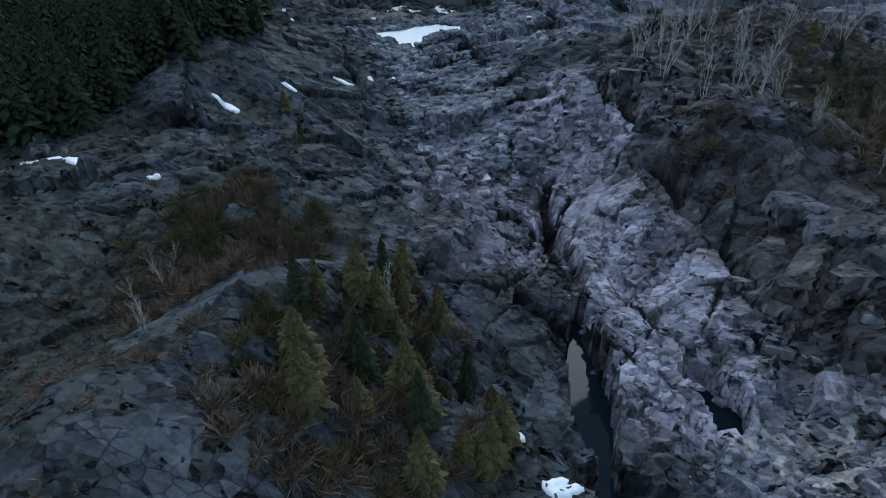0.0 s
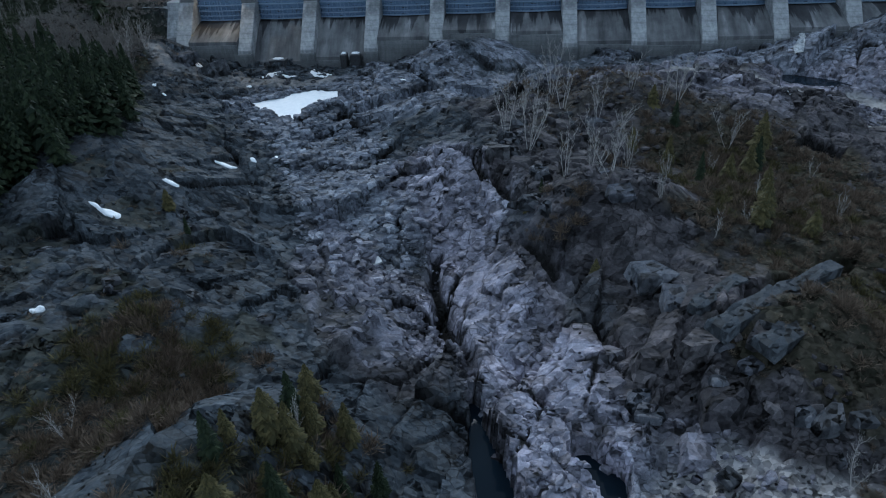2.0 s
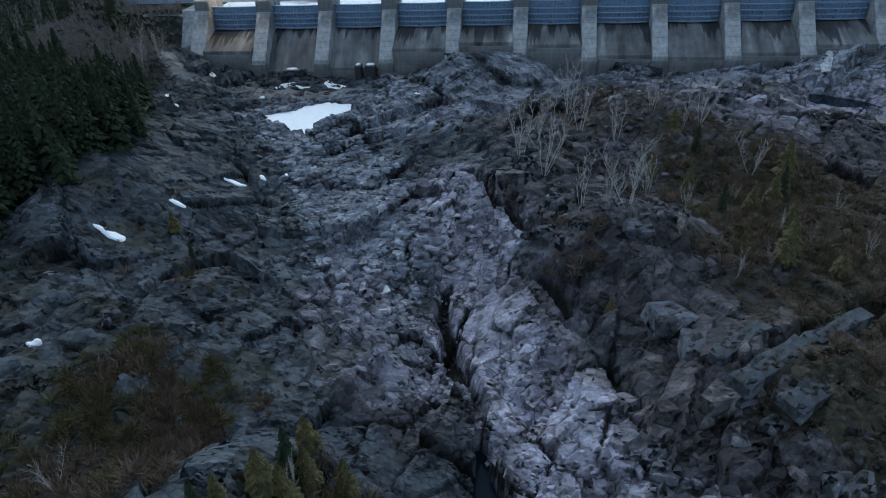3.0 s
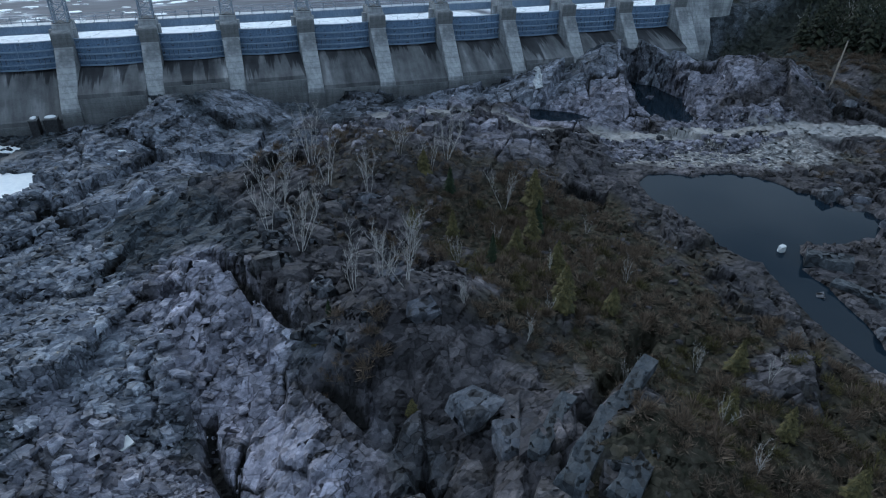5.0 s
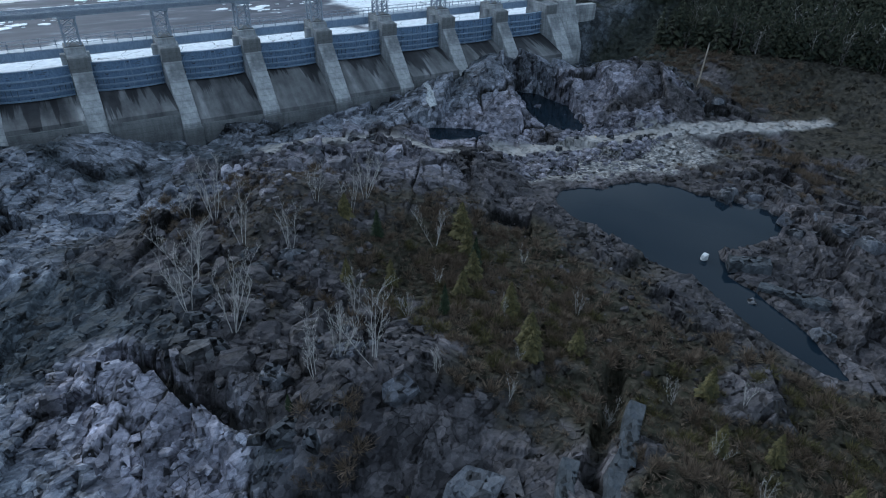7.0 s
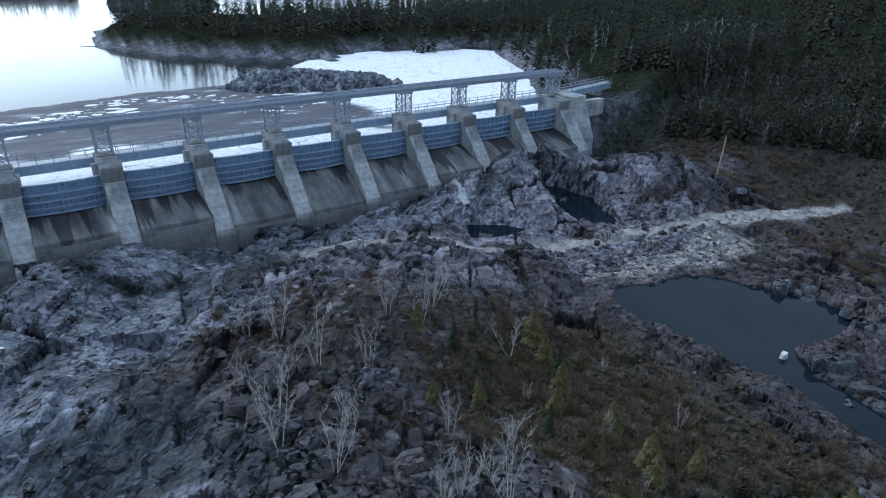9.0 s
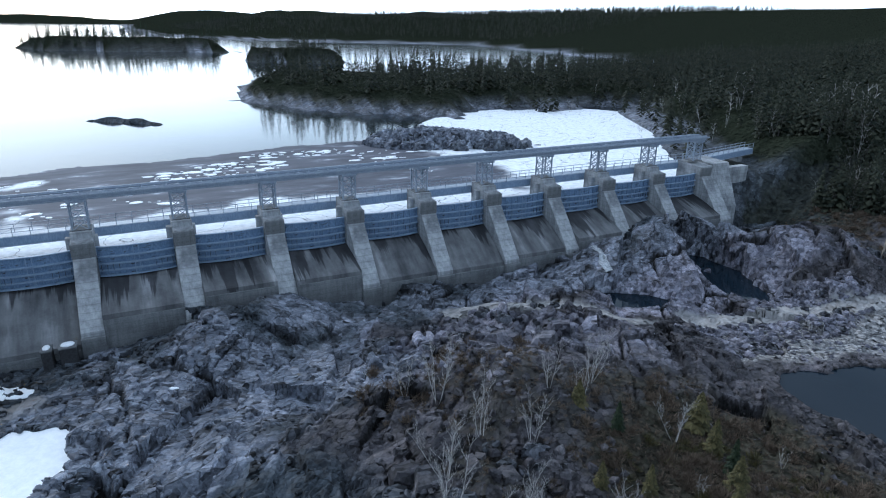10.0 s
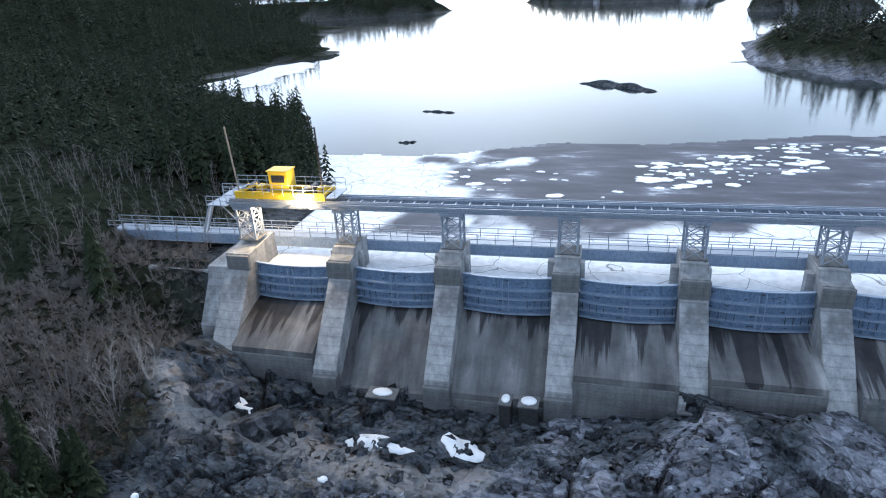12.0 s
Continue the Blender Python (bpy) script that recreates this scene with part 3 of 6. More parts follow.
def east_shore(y):
    return np.interp(y, (-20, 0, 30, 50, 97, 120, 200, 300, 900), (52, 52, 68, 84, 108, 150, 250, 345, 430))


def land(x, y):
    """Height of the ground before the jointing of the rock."""
    z = -9.0 + 1.4 * roughness(x, y, 16, 3)
    for cx, cy, r, h in MIDDLE + WEST + EAST:
        z = z + h * np.exp(-((x - cx) ** 2 + (y - cy) ** 2) / r**2)
    left = -97 - 0.16 * np.clip(-y - 20, 0, 60)
    z = z + 9 * step(left - x, -2, 26) + 9 * step(left - x, 20, 120)
    right = 62 - 0.55 * np.clip(y + 24, -50, 0) * step(-y, 24, 34) + 0.4 * np.clip(y + 58, -60, 0)
    z = z + 6 * step(x - right, -4, 14) + 16 * step(x - right, 10, 130)
    # the lake bed and the land round the lake
    up = step(y, -4.5, 2.0)
    bank = np.maximum((0.8 * step(west_shore(y) - x, -3, 3) + 3.2 * step(west_shore(y) - x, 10, 26)) + 15 * step(west_shore(y) - x, 20, 220), (1.0 * step(x - east_shore(y), -3, 3) + 6 * step(x - east_shore(y), 12, 32)) + 26 * step(x - east_shore(y), 20, 420) + 24 * step(x - east_shore(y), 120, 500))
    bank = bank + 30 * step(-225 - x, 0, 140) * step(y, 40, 140) * step(430 - y, 0, 120)
    wob = 1 + 0.35 * roughness(x, y, 60, 91)
    shore = np.interp(y, (80, 92, 118, 144, 178, 230, 276, 300), (60, 48, 20, -3, -22, -10, 7, 60))
    south = np.interp(x, (-30, 20, 45, 64, 106, 150), (118, 112, 94, 112, 99, 90))
    cape = step(np.minimum.reduce([x - shore, y - south, np.interp(x, (-20, 30, 90, 200, 330), (285, 270, 228, 222, 270)) - y]) + 9 * roughness(x, y, 22, 93), -1, 24) ** 0.7
    spit = 0.75 * step(1.1 - oval(x, y, 20, 58, 22, 8.5, -26) / (1 + 0.5 * roughness(x, y, 9, 95)), 0, 0.5)
    far_isle = step(1.1 - oval(x, y, -48, 640, 112, 36, -32) / wob, 0, 0.4)
    west_isle = step(1.1 - oval(x, y, -330, 545, 125, 70, 12) / wob, 0, 0.4)
    north = step(1.1 - oval(x, y, 62, 425, 46, 22, -30) / wob, 0, 0.4)
    islet = step(1.1 - oval(x, y, -465, 2150, 70, 60) / wob, 0, 0.4)
    hills = 56 * step(y + 0.55 * x, 960, 1750) * step(x, -60, 330) + 40 * step(y, 3300, 4100)
    hills = hills * (0.75 + 0.7 * roughness(x, y, 500, 33, 3))
    lake = -5 + np.maximum.reduce([5 + bank, 11 * cape, 10.5 * spit, 17 * far_isle, 19 * west_isle, 15 * north, 22 * islet, hills + 5 * (hills > 0.5)])
    lake = np.where(bank + hills < 0.05, np.maximum(lake - 5 * (np.maximum.reduce([cape, spit, far_isle, west_isle, north, islet]) < 0.01), -5), lake)
    lake = lake + np.where(lake > -0.5, 1.2 * roughness(x, y, 14, 41), 0)
    return z * (1 - up) + lake * up


def massif(x, y):
    """The low violet back of rock beside the gully."""
    return oval(x, y, -46.5, -79.5, 5.5, 12, 33)


def west_edge(y):
    """Where the forest of the west bank begins."""
    return np.interp(y, (-120, -100, -84, -55, -30, -10, 4), (-130, -104, -84, -80, -92, -103, -107))


def zones(x, y):
    """How much of the ground is scoured rock, heath, gravel and track."""
    fuzz = roughness(x, y, 6, 21)
    scour = 0.75 * step(8 + 6 * fuzz - along(x, y, RUBBLE), 0, 5)
    scour = np.maximum(scour, step(6.5 + 5 * fuzz - along(x, y, RIB), 0, 3.5))
    scour = np.maximum(scour, 0.62 * step(1.1 + fuzz - massif(x, y), 0, 0.35))
    scour = np.maximum(scour, 0.35 * step(3 + 4 * fuzz - along(x, y, GULLY[4:]), 0, 3))
    scour = np.maximum(scour, 0.8 * step(1.25 + fuzz - oval(x, y, -46, -23, 25, 13), 0, 0.5))
    scour = np.maximum(scour, 0.6 * step(1.2 + fuzz - oval(x, y, -24, -100, 10, 7), 0, 0.4))
    scour = np.maximum(scour, 0.75 * step(1.2 + fuzz - oval(x, y, 4, -14, 28, 8), 0, 0.5))
    scour = np.maximum(scour, 0.75 * step(1.2 + fuzz - oval(x, y, 28, -22, 30, 15), 0, 0.5))
    scour = np.maximum(scour, 0.4 * step(1.1 + fuzz - oval(x, y, -14, -28, 22, 12), 0, 0.5))
    scour = np.maximum(scour, step(y, 20, 60) * step(land(x, y), -0.5, 0.5) * (0.9 - 0.6 * step(-90 - x, 0, 10)))
    soil = step(1.1 + 0.9 * fuzz - oval(x, y, -8, -65, 14, 21, 12), 0, 0.5)
    soil = np.maximum(soil, step(1.0 + 1.2 * fuzz - oval(x, y, -3, -92, 17, 12), 0, 0.35))
    soil = np.maximum(soil, 0.65 * step(0.9 + 2.0 * fuzz - oval(x, y, -58, -102, 20, 15), 0, 0.35))
    soil = np.maximum(soil, 0.5 * step(1.0 + 1.6 * fuzz - oval(x, y, -66, -114, 20, 12), 0, 0.35))
    soil = np.maximum(soil, 0.55 * step(0.62 + 2.6 * fuzz - oval(x, y, -84, -84, 22, 22), 0, 0.4))
    soil = np.maximum(soil, 0.55 * step(1.0 + 1.4 * fuzz - oval(x, y, -24, -46, 10, 12), 0, 0.4))
    soil = np.maximum(soil, step(-98 + 8 * fuzz - x, 0, 5))
    soil = np.maximum(soil, 0.8 * step(x - 56 + 22 * fuzz - 0.3 * np.clip(y + 32, -60, 0), 0, 8))
    soil = np.maximum(soil, step(west_edge(y) - x + 6 * fuzz, -2, 5))
    wet = step(land(x, y) + 2 * fuzz, 1.2, 2.6) * step(y, 0, 6)
    soil = np.maximum(soil * (1 - step(y, -3, 3)), wet)
    gravel = step(1.1 + 0.6 * fuzz - oval(x, y, 27, -41, 17, 7.5, -14), 0, 0.35)
    gravel = np.maximum(gravel, 0.35 * step(1.0 + 0.8 * fuzz - oval(x, y, -82, -17, 13, 5), 0, 0.4))
    gravel = np.maximum(gravel, 0.8 * step(1.0 + 0.9 * fuzz - oval(x, y, -20, -99, 8, 6), 0, 0.4))
    scour = scour * (1 - 0.25 * step(5 + 5 * fuzz - along(x, y, RUBBLE), 0, 4))
    soil = soil * (1 - 0.9 * step(1.1 + 0.8 * fuzz - oval(x, y, -51.5, -98, 3.6, 9, -14), 0, 0.3))
    track = np.zeros(x.shape)
    for way, wide in zip(TRACKS, (1.5, 2.0, 1.7)):
        track = np.maximum(track, step(wide + 0.9 * swell(x, y, 3, 5) - along(x, y, way), -0.2, 0.5))
    track = track * (1 - 0.5 * step(-x, 55, 62))
    return np.clip(scour, 0, 1), np.clip(soil, 0, 1), np.clip(gravel, 0, 1), track


def ground_height(x, y, tones=False):
    z = land(x, y)
    scour, soil, gravel, track = zones(x, y)
    hard = (1 - 0.6 * soil) * (1 - 0.85 * gravel) * (1 - track)
    near = step(x, -106, -98) * step(66 - x, 0, 10) * step(y, -114, -106)
    down = step(-y, -2, 4)
    # jointing of three sizes; the west is in big whole slabs, the gully finely broken
    broken = np.maximum(step(7 - along(x, y, RIB), 0, 4), 0.7 * step(1.15 - massif(x, y), 0, 0.3))
    slabs = np.maximum(step(1.2 - oval(x, y, -67, -66, 15, 17), 0, 0.3), step(1.2 - oval(x, y, -51.5, -99, 5, 11, -14), 0, 0.3))
    dam_foot = step(1.2 - oval(x, y, -46, -16, 26, 12), 0, 0.3)
    slabby = np.clip(0.42 + 0.5 * slabs + 0.3 * dam_foot - 0.25 * broken, 0, 1)
    h0, e0, t0 = joints(x, y, 6.5, 101, 0.95, 1.8)
    h1, e1, t1 = joints(x, y, 2.5, 201, 1.15, 1.6)
    h2, e2, t2 = joints(x, y, 1.05, 301, 0.8, 1.5)
    cut = lambda e, w: np.exp(-((e / w) ** 4))
    gap = step(swell(x, y, 4.5, 131), -0.05, 0.2)
    gap2 = step(swell(x, y, 3.2, 133), 0.0, 0.2)
    c0, c1, c2 = gap * cut(e0, 0.03 + 0.02 * gap), gap * (1 - 0.6 * slabby) * cut(e1, 0.09), gap2 * (1 - 0.9 * slabby) * cut(e2, 0.14)
    d = (1.9 - 0.5 * slabby + 1.2 * slabs) * h0 - 0.7 * c0
    d = d + (1 - 0.65 * slabby) * (0.95 * h1 - 0.4 * c1)
    d = d + (1 - 0.85 * slabby) * (0.26 * h2 - 0.16 * c2)
    d = d + 0.7 * broken
    z = z + d * hard * down * (0.12 + 0.88 * near) + 0.05 * roughness(x, y, 1.4, 401) * (1 - track) * near
    for way in FISSURES:
        z = z - 2.0 * np.exp(-((along(x + 0.9 * swell(x, y, 2.3, 171), y + 0.9 * swell(x, y, 2.3, 172), way) / 0.65) ** 4)) * (0.35 + 0.65 * step(swell(x, y, 5, 173), -0.25, 0.1)) * down
    # basins that hold water stay below it, their rims above it
    for shape, level, reach in ((pond_shape, POND_Z, 1.9), (pool_shape, POOL_Z, 1.7), (stream_shape, STREAM_Z, 1.7), (snow_pool_shape, SNOW_POOL_Z, 1.6)):
        s = shape(x, y)
        rim = step(s, 1.0, 1.12)
        z = np.where(s < reach, np.maximum(z, level - 0.9 + 1.2 * rim), z)
        z = np.where(s < 1.12, np.minimum(z, level - 0.9 + 1.3 * rim + 0.25 * roughness(x, y, 1.5, 77)), z)
    # the dam stands in a trench of its own rock
    z = np.where((y > -6) & (y < 6) & (x > -99) & (x < 54), np.minimum(z, -4.6), z)
    if not tones:
        return z
    tone = 0.3 * t0 + (0.42 * t1 + 0.28 * t2) * (1 - 0.6 * slabby) + 0.17 * slabby
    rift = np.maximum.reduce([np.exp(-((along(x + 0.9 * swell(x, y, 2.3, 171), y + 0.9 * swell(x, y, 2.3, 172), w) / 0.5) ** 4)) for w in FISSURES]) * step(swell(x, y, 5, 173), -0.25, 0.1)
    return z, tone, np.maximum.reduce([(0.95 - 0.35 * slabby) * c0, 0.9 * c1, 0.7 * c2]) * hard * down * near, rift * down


def spaced(lo, a, b, hi, fine, grow=1.16):
    """Positions close together between a and b and wider and wider apart beyond."""
    mid = list(np.arange(a, b, fine))
    for sign, end, out in ((-1, lo, []), (1, hi, [])):
        p, s = (mid[0], fine) if sign < 0 else (mid[-1], fine)
        while sign * (end - p) > 0:
            s = min(s * grow, 90)
            p += sign * s
            out.append(p)
        mid = out[::-1] + mid if sign < 0 else mid + out
    return np.array(mid)


GX = spaced(-2600, -100, 50, 2600, 0.235, 1.05)
GY = spaced(-500, -109, -7, 4700, 0.235, 1.06)
XX, YY = np.meshgrid(GX, GY)
ZZ, block_tone, joint, rift = ground_height(XX, YY, True)


def warmth(x, y):
    f = roughness(x, y, 9, 29)
    cool = np.maximum(step(y + 4 * f, -20, -14), step(y + 4 * f, -37, -31) * step(-25 - x + 5 * f, 0, 6))
    warm = np.maximum(step(x + 0.25 * (y + 50) + 6 * f, -43, -35), step(8 + 5 * f - along(x, y, RIB), 0, 4))
    return np.maximum(warm, 0.8 * step(1.2 + 0.5 * f - massif(x, y), 0, 0.3)) * (1 - cool)


def sheet(name, xx, yy, zz, mat, keep=None):
    ny, nx = xx.shape
    me = bpy.data.meshes.new(name)
    idx = np.arange(nx * ny).reshape(ny, nx)
    quads = np.stack([idx[:-1, :-1], idx[:-1, 1:], idx[1:, 1:], idx[1:, :-1]], -1).reshape(-1, 4)
    if keep is not None:
        quads = quads[keep[:-1, :-1].ravel()]
    me.vertices.add(nx * ny)
    me.vertices.foreach_set("co", np.stack([xx, yy, zz], -1).ravel())
    me.loops.add(quads.size)
    me.loops.foreach_set("vertex_index", quads.ravel().astype(np.int32))
    me.polygons.add(len(quads))
    me.polygons.foreach_set("loop_start", np.arange(0, quads.size, 4, dtype=np.int32))
    me.materials.append(mat)
    me.update()
    return me


def paint(me, name, values):
    me.attributes.new(name, "FLOAT", "POINT").data.foreach_set("value", np.ascontiguousarray(values, dtype=np.float32).ravel())


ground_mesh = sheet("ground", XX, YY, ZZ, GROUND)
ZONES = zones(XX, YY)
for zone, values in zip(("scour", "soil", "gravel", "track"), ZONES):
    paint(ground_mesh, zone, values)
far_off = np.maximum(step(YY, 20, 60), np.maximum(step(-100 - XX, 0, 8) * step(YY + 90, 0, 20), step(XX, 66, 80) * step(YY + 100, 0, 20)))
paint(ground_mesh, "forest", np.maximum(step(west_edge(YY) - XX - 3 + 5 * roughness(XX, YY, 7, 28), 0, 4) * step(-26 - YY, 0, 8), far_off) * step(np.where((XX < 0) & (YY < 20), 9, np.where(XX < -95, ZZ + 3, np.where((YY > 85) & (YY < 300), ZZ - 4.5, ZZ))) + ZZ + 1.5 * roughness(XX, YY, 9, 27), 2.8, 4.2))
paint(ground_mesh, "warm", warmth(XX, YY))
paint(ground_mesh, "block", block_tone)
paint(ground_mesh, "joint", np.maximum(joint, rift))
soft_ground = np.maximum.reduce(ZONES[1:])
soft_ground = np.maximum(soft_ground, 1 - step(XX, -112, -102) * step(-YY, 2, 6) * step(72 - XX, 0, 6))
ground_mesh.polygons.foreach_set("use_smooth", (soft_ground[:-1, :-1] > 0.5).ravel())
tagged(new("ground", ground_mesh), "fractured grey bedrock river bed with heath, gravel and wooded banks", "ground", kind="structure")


def floor_at(x, y):
    """Height of the ground sheet at a place."""
    i = int(np.clip(np.searchsorted(GX, x) - 1, 0, len(GX) - 2))
    j = int(np.clip(np.searchsorted(GY, y) - 1, 0, len(GY) - 2))
    a = (x - GX[i]) / (GX[i + 1] - GX[i])
    b = (y - GY[j]) / (GY[j + 1] - GY[j])
    return float((ZZ[j, i] * (1 - a) + ZZ[j, i + 1] * a) * (1 - b) + (ZZ[j + 1, i] * (1 - a) + ZZ[j + 1, i + 1] * a) * b)


# ---------------------------------------------------------------- water and ice
def flat(name, x0, x1, y0, y1, z, mat, label, category):
    ob = mesh_object(name, [(x0, y0, z), (x1, y0, z), (x1, y1, z), (x0, y1, z)], [(0, 1, 2, 3)], mat)
    return tagged(ob, label, category, kind="structure")


flat("lake_water", -2600, 2600, 1.0, 4700, 0.0, LAKE, "calm pale lake water held back by the dam", "lake")


def basin(name, shape, level, x0, x1, y0, y1, mat, label, category, reach=1.35):
    gx, gy = np.meshgrid(np.arange(x0, x1, 0.5), np.arange(y0, y1, 0.5))
    me = sheet(name, gx, gy, np.full(gx.shape, level), mat, shape(gx, gy) < reach)
    return tagged(new(name, me), label, category, kind="structure")


basin("pond_water", pond_shape, POND_Z, 2, 42, -90, -38, POND, "still dark pond among the rocks below the dam", "pond")
basin("plunge_pool_water", pool_shape, POOL_Z, 0, 45, -36, -2, POND, "black water in rock pools at the dam's foot", "pool")
basin("stream_water", stream_shape, STREAM_Z, -42, -20, -112, -86, POND, "dark water standing in the gully", "stream")
basin("frozen_pool", snow_pool_shape, SNOW_POOL_Z, -80, -56, -42, -14, SNOW, "snow-covered frozen pool in the gully", "frozen pool", 1.15)

ix, iy = np.meshgrid(np.arange(-135, 125, 0.9), np.concatenate([np.arange(1.2, 120, 0.9)]))
front = np.interp(ix, (-135, -102, -90, -72, -48, -20, 8, 30), (50, 53, 53, 59, 62.5, 70, 74, 80)) + 5 * roughness(ix, iy * 0.3, 22, 11)
inlet = oval(ix, iy, 66, 78, 46, 36, 20)
on_ice = (iy < front) & (ix < 48) | (inlet < 1) | ((ix > 10) & (iy < 60))
ice_white = np.maximum(step(19 + 18 * roughness(ix, iy, 14, 13) - iy, 0, 6), step(1.1 - inlet + 0.3 * roughness(ix, iy, 12, 15), 0, 0.2))
ice_white = np.maximum(ice_white, step(1.1 - oval(ix, iy, -100, 36, 24, 36) + 0.7 * roughness(ix, iy, 10, 17), 0, 0.2))
ice_white = np.maximum(ice_white, step(ix - 12 + 14 * roughness(ix, iy, 8, 19), 0, 8))
ice_mesh = sheet("lake_ice", ix, iy, np.full(ix.shape, 0.05), ICE, on_ice)
paint(ice_mesh, "white", np.clip(ice_white, 0, 1))
tagged(new("lake_ice", ice_mesh), "grey slush and white broken ice upstream of the gates", "ice", kind="structure")

cx, cy = np.meshgrid(np.arange(-230, -150, 1.6), np.arange(115, 230, 1.6))
cove = sheet("shore_ice", cx, cy, np.full(cx.shape, 0.06), ICE, oval(cx, cy, -186, 170, 16, 42, 8) / (1 + 0.4 * roughness(cx, cy, 14, 23)) < 1)
paint(cove, "white", np.ones(cx.shape))
tagged(new("shore_ice", cove), "snowy ice left in a cove of the lake", "ice", kind="structure")

# ---------------------------------------------------------------- the dam
BAY, PIERS = 12.0, 13


def pier_x(i):
    return BAY * (i - 8)


def lift(x):
    return 0.007 * (x + 25)


def dam_pier():
    p = thing("dam_pier", "weathered concrete spillway pier with a sloping downstream face", "pier", "dam piers")
    bm = bmesh.new()
    prism(bm, [(-7.0, -14), (-6.75, -6.4), (-0.35, 1.0), (-0.05, 1.0), (0.0, 3.0), (1.3, 3.15), (1.6, 3.9), (5.4, 3.9), (5.6, -9), (5.6, -14)], -1.3, 1.3)
    bmesh.ops.bevel(bm, geom=[e for e in bm.edges if abs((e.verts[0].co - e.verts[1].co).x) < 0.01], offset=0.07, segments=1, affect="EDGES")
    part("body", bm, CONCRETE, p)
    bm = box(bmesh.new(), -1.36, 1.36, -0.42, -0.06, 1.0, 2.94, 0.05)
    part("nose_block", bm, CONCRETE_DARK, p, "dark concrete block on the nose")
    bm = box(bmesh.new(), -1.38, 1.38, -7.25, -6.0, -14, -7.0, 0.08)
    part("toe_block", bm, CONCRETE_DARK, p, "dark concrete toe of the pier")
    for x0, x1 in ((-2.0, -1.3), (1.3, 1.75)):
        part("gate_slot", box(bmesh.new(), x0, x1, 2.4, 3.3, -3, 3.0, 0.04), CONCRETE, p, "pale concrete guide post of the gate")
    return p


first = dam_pier()
for i in range(1, PIERS - 1):
    m = Matrix.Translation((pier_x(i), 0, lift(pier_x(i))))
    if i == 1:
        first.matrix_basis = m
    else:
        copy_thing(first, m)


def abutment(i, side):
    """End block of the dam with its wing wall."""
    x = pier_x(i)
    p = thing("dam_abutment", "broad concrete end block of the dam on bedrock", "abutment", "dam abutments", at=(x, 0, lift(x)))
    bm = bmesh.new()
    prism(bm, [(-6.6, -14), (-6.3, -6.0), (-0.35, 1.6), (0, 3.2), (6, 3.6), (6, -14)], -1.3 if side > 0 else -1.6, 2.0 if side > 0 else 1.3)
    part("body", bm, CONCRETE, p)
    bm = bmesh.new()
    top = 3.6 if side > 0 else 1.4
    prism(bm, [(-3.4, -14), (-3.2, -4.5), (-0.2, top - 1.4), (0.1, top), (6.5, top + 0.2), (6.5, -14)], 2.0 if side > 0 else -4.4, 6.5 if side > 0 else -1.6)
    part("shoulder", bm, CONCRETE, p)
    bm = box(bmesh.new(), 6.5 if side > 0 else -13, 13 if side > 0 else -4.4, 0.6, 2.2, -9, 2.3 if side > 0 else 0.6, 0.06)
    part("wing_wall", bm, CONCRETE, p, "low concrete wing wall running into the bank")
    part("nose_block", box(bmesh.new(), -1.36, 1.36, -0.5, -0.06, 1.4, 3.1, 0.05), CONCRETE_DARK, p, "dark concrete block on the nose")
    return p


abutment(0, -1)
abutment(12, 1)

LIPS = (-4.6, -8.4, -7.8, -4.5, -3.6, -4.1, -6.1, -6.5, -5.9, -4.7, -5.0, -4.6)


def chute(i):
    x, lip = pier_x(i) + BAY / 2, LIPS[i]
    c = thing("spillway_chute", "dark water-streaked concrete spillway chute below a gate", "spillway", "spillway chutes", at=(x, 0, lift(x)))
    bm = bmesh.new()
    prof = [(4.5, -13.5), (4.5, -2.5), (2.2, -2.25), (1.0, -2.3)]
    for k in range(1, 9):
        t = k / 8
        prof.append((1.0 - 7.0 * t, -2.3 + (lip + 2.3) * (t**1.25)))
    prof += [(-6.35, lip - 0.15), (-6.4, lip - 0.7), (-6.4, -13.5)]
    prism(bm, prof, -4.7, 4.7)
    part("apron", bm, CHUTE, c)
    part("lip_wall", box(bmesh.new(), -4.69, 4.69, -6.62, -6.42, -13.5, lip - 0.75, 0.03), CONCRETE_DARK, c, "dark vertical end wall of the chute")


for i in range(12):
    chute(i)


def plan_curve(x, reach=4.62, out=0.55):
    return 1.0 - out * (1 - (x / reach) ** 2)


def curved_beam(z0, z1, front, back, reach=4.62, n=16):
    """A band that follows the bow of the gate."""
    bm = bmesh.new()
    rows = []
    for k in range(n + 1):
        x = -reach + 2 * reach * k / n
        y = plan_curve(x)
        rows.append([bm.verts.new((x, y - front, z0)), bm.verts.new((x, y - front, z1)), bm.verts.new((x, y + back, z1)), bm.verts.new((x, y + back, z0))])
    for a, b in zip(rows[:-1], rows[1:]):
        for k in range(4):
            bm.faces.new((a[k], a[(k + 1) % 4], b[(k + 1) % 4], b[k]))
    bm.faces.new(rows[0][::-1])
    bm.faces.new(rows[-1])
    bmesh.ops.recalc_face_normals(bm, faces=bm.faces)
    return bm


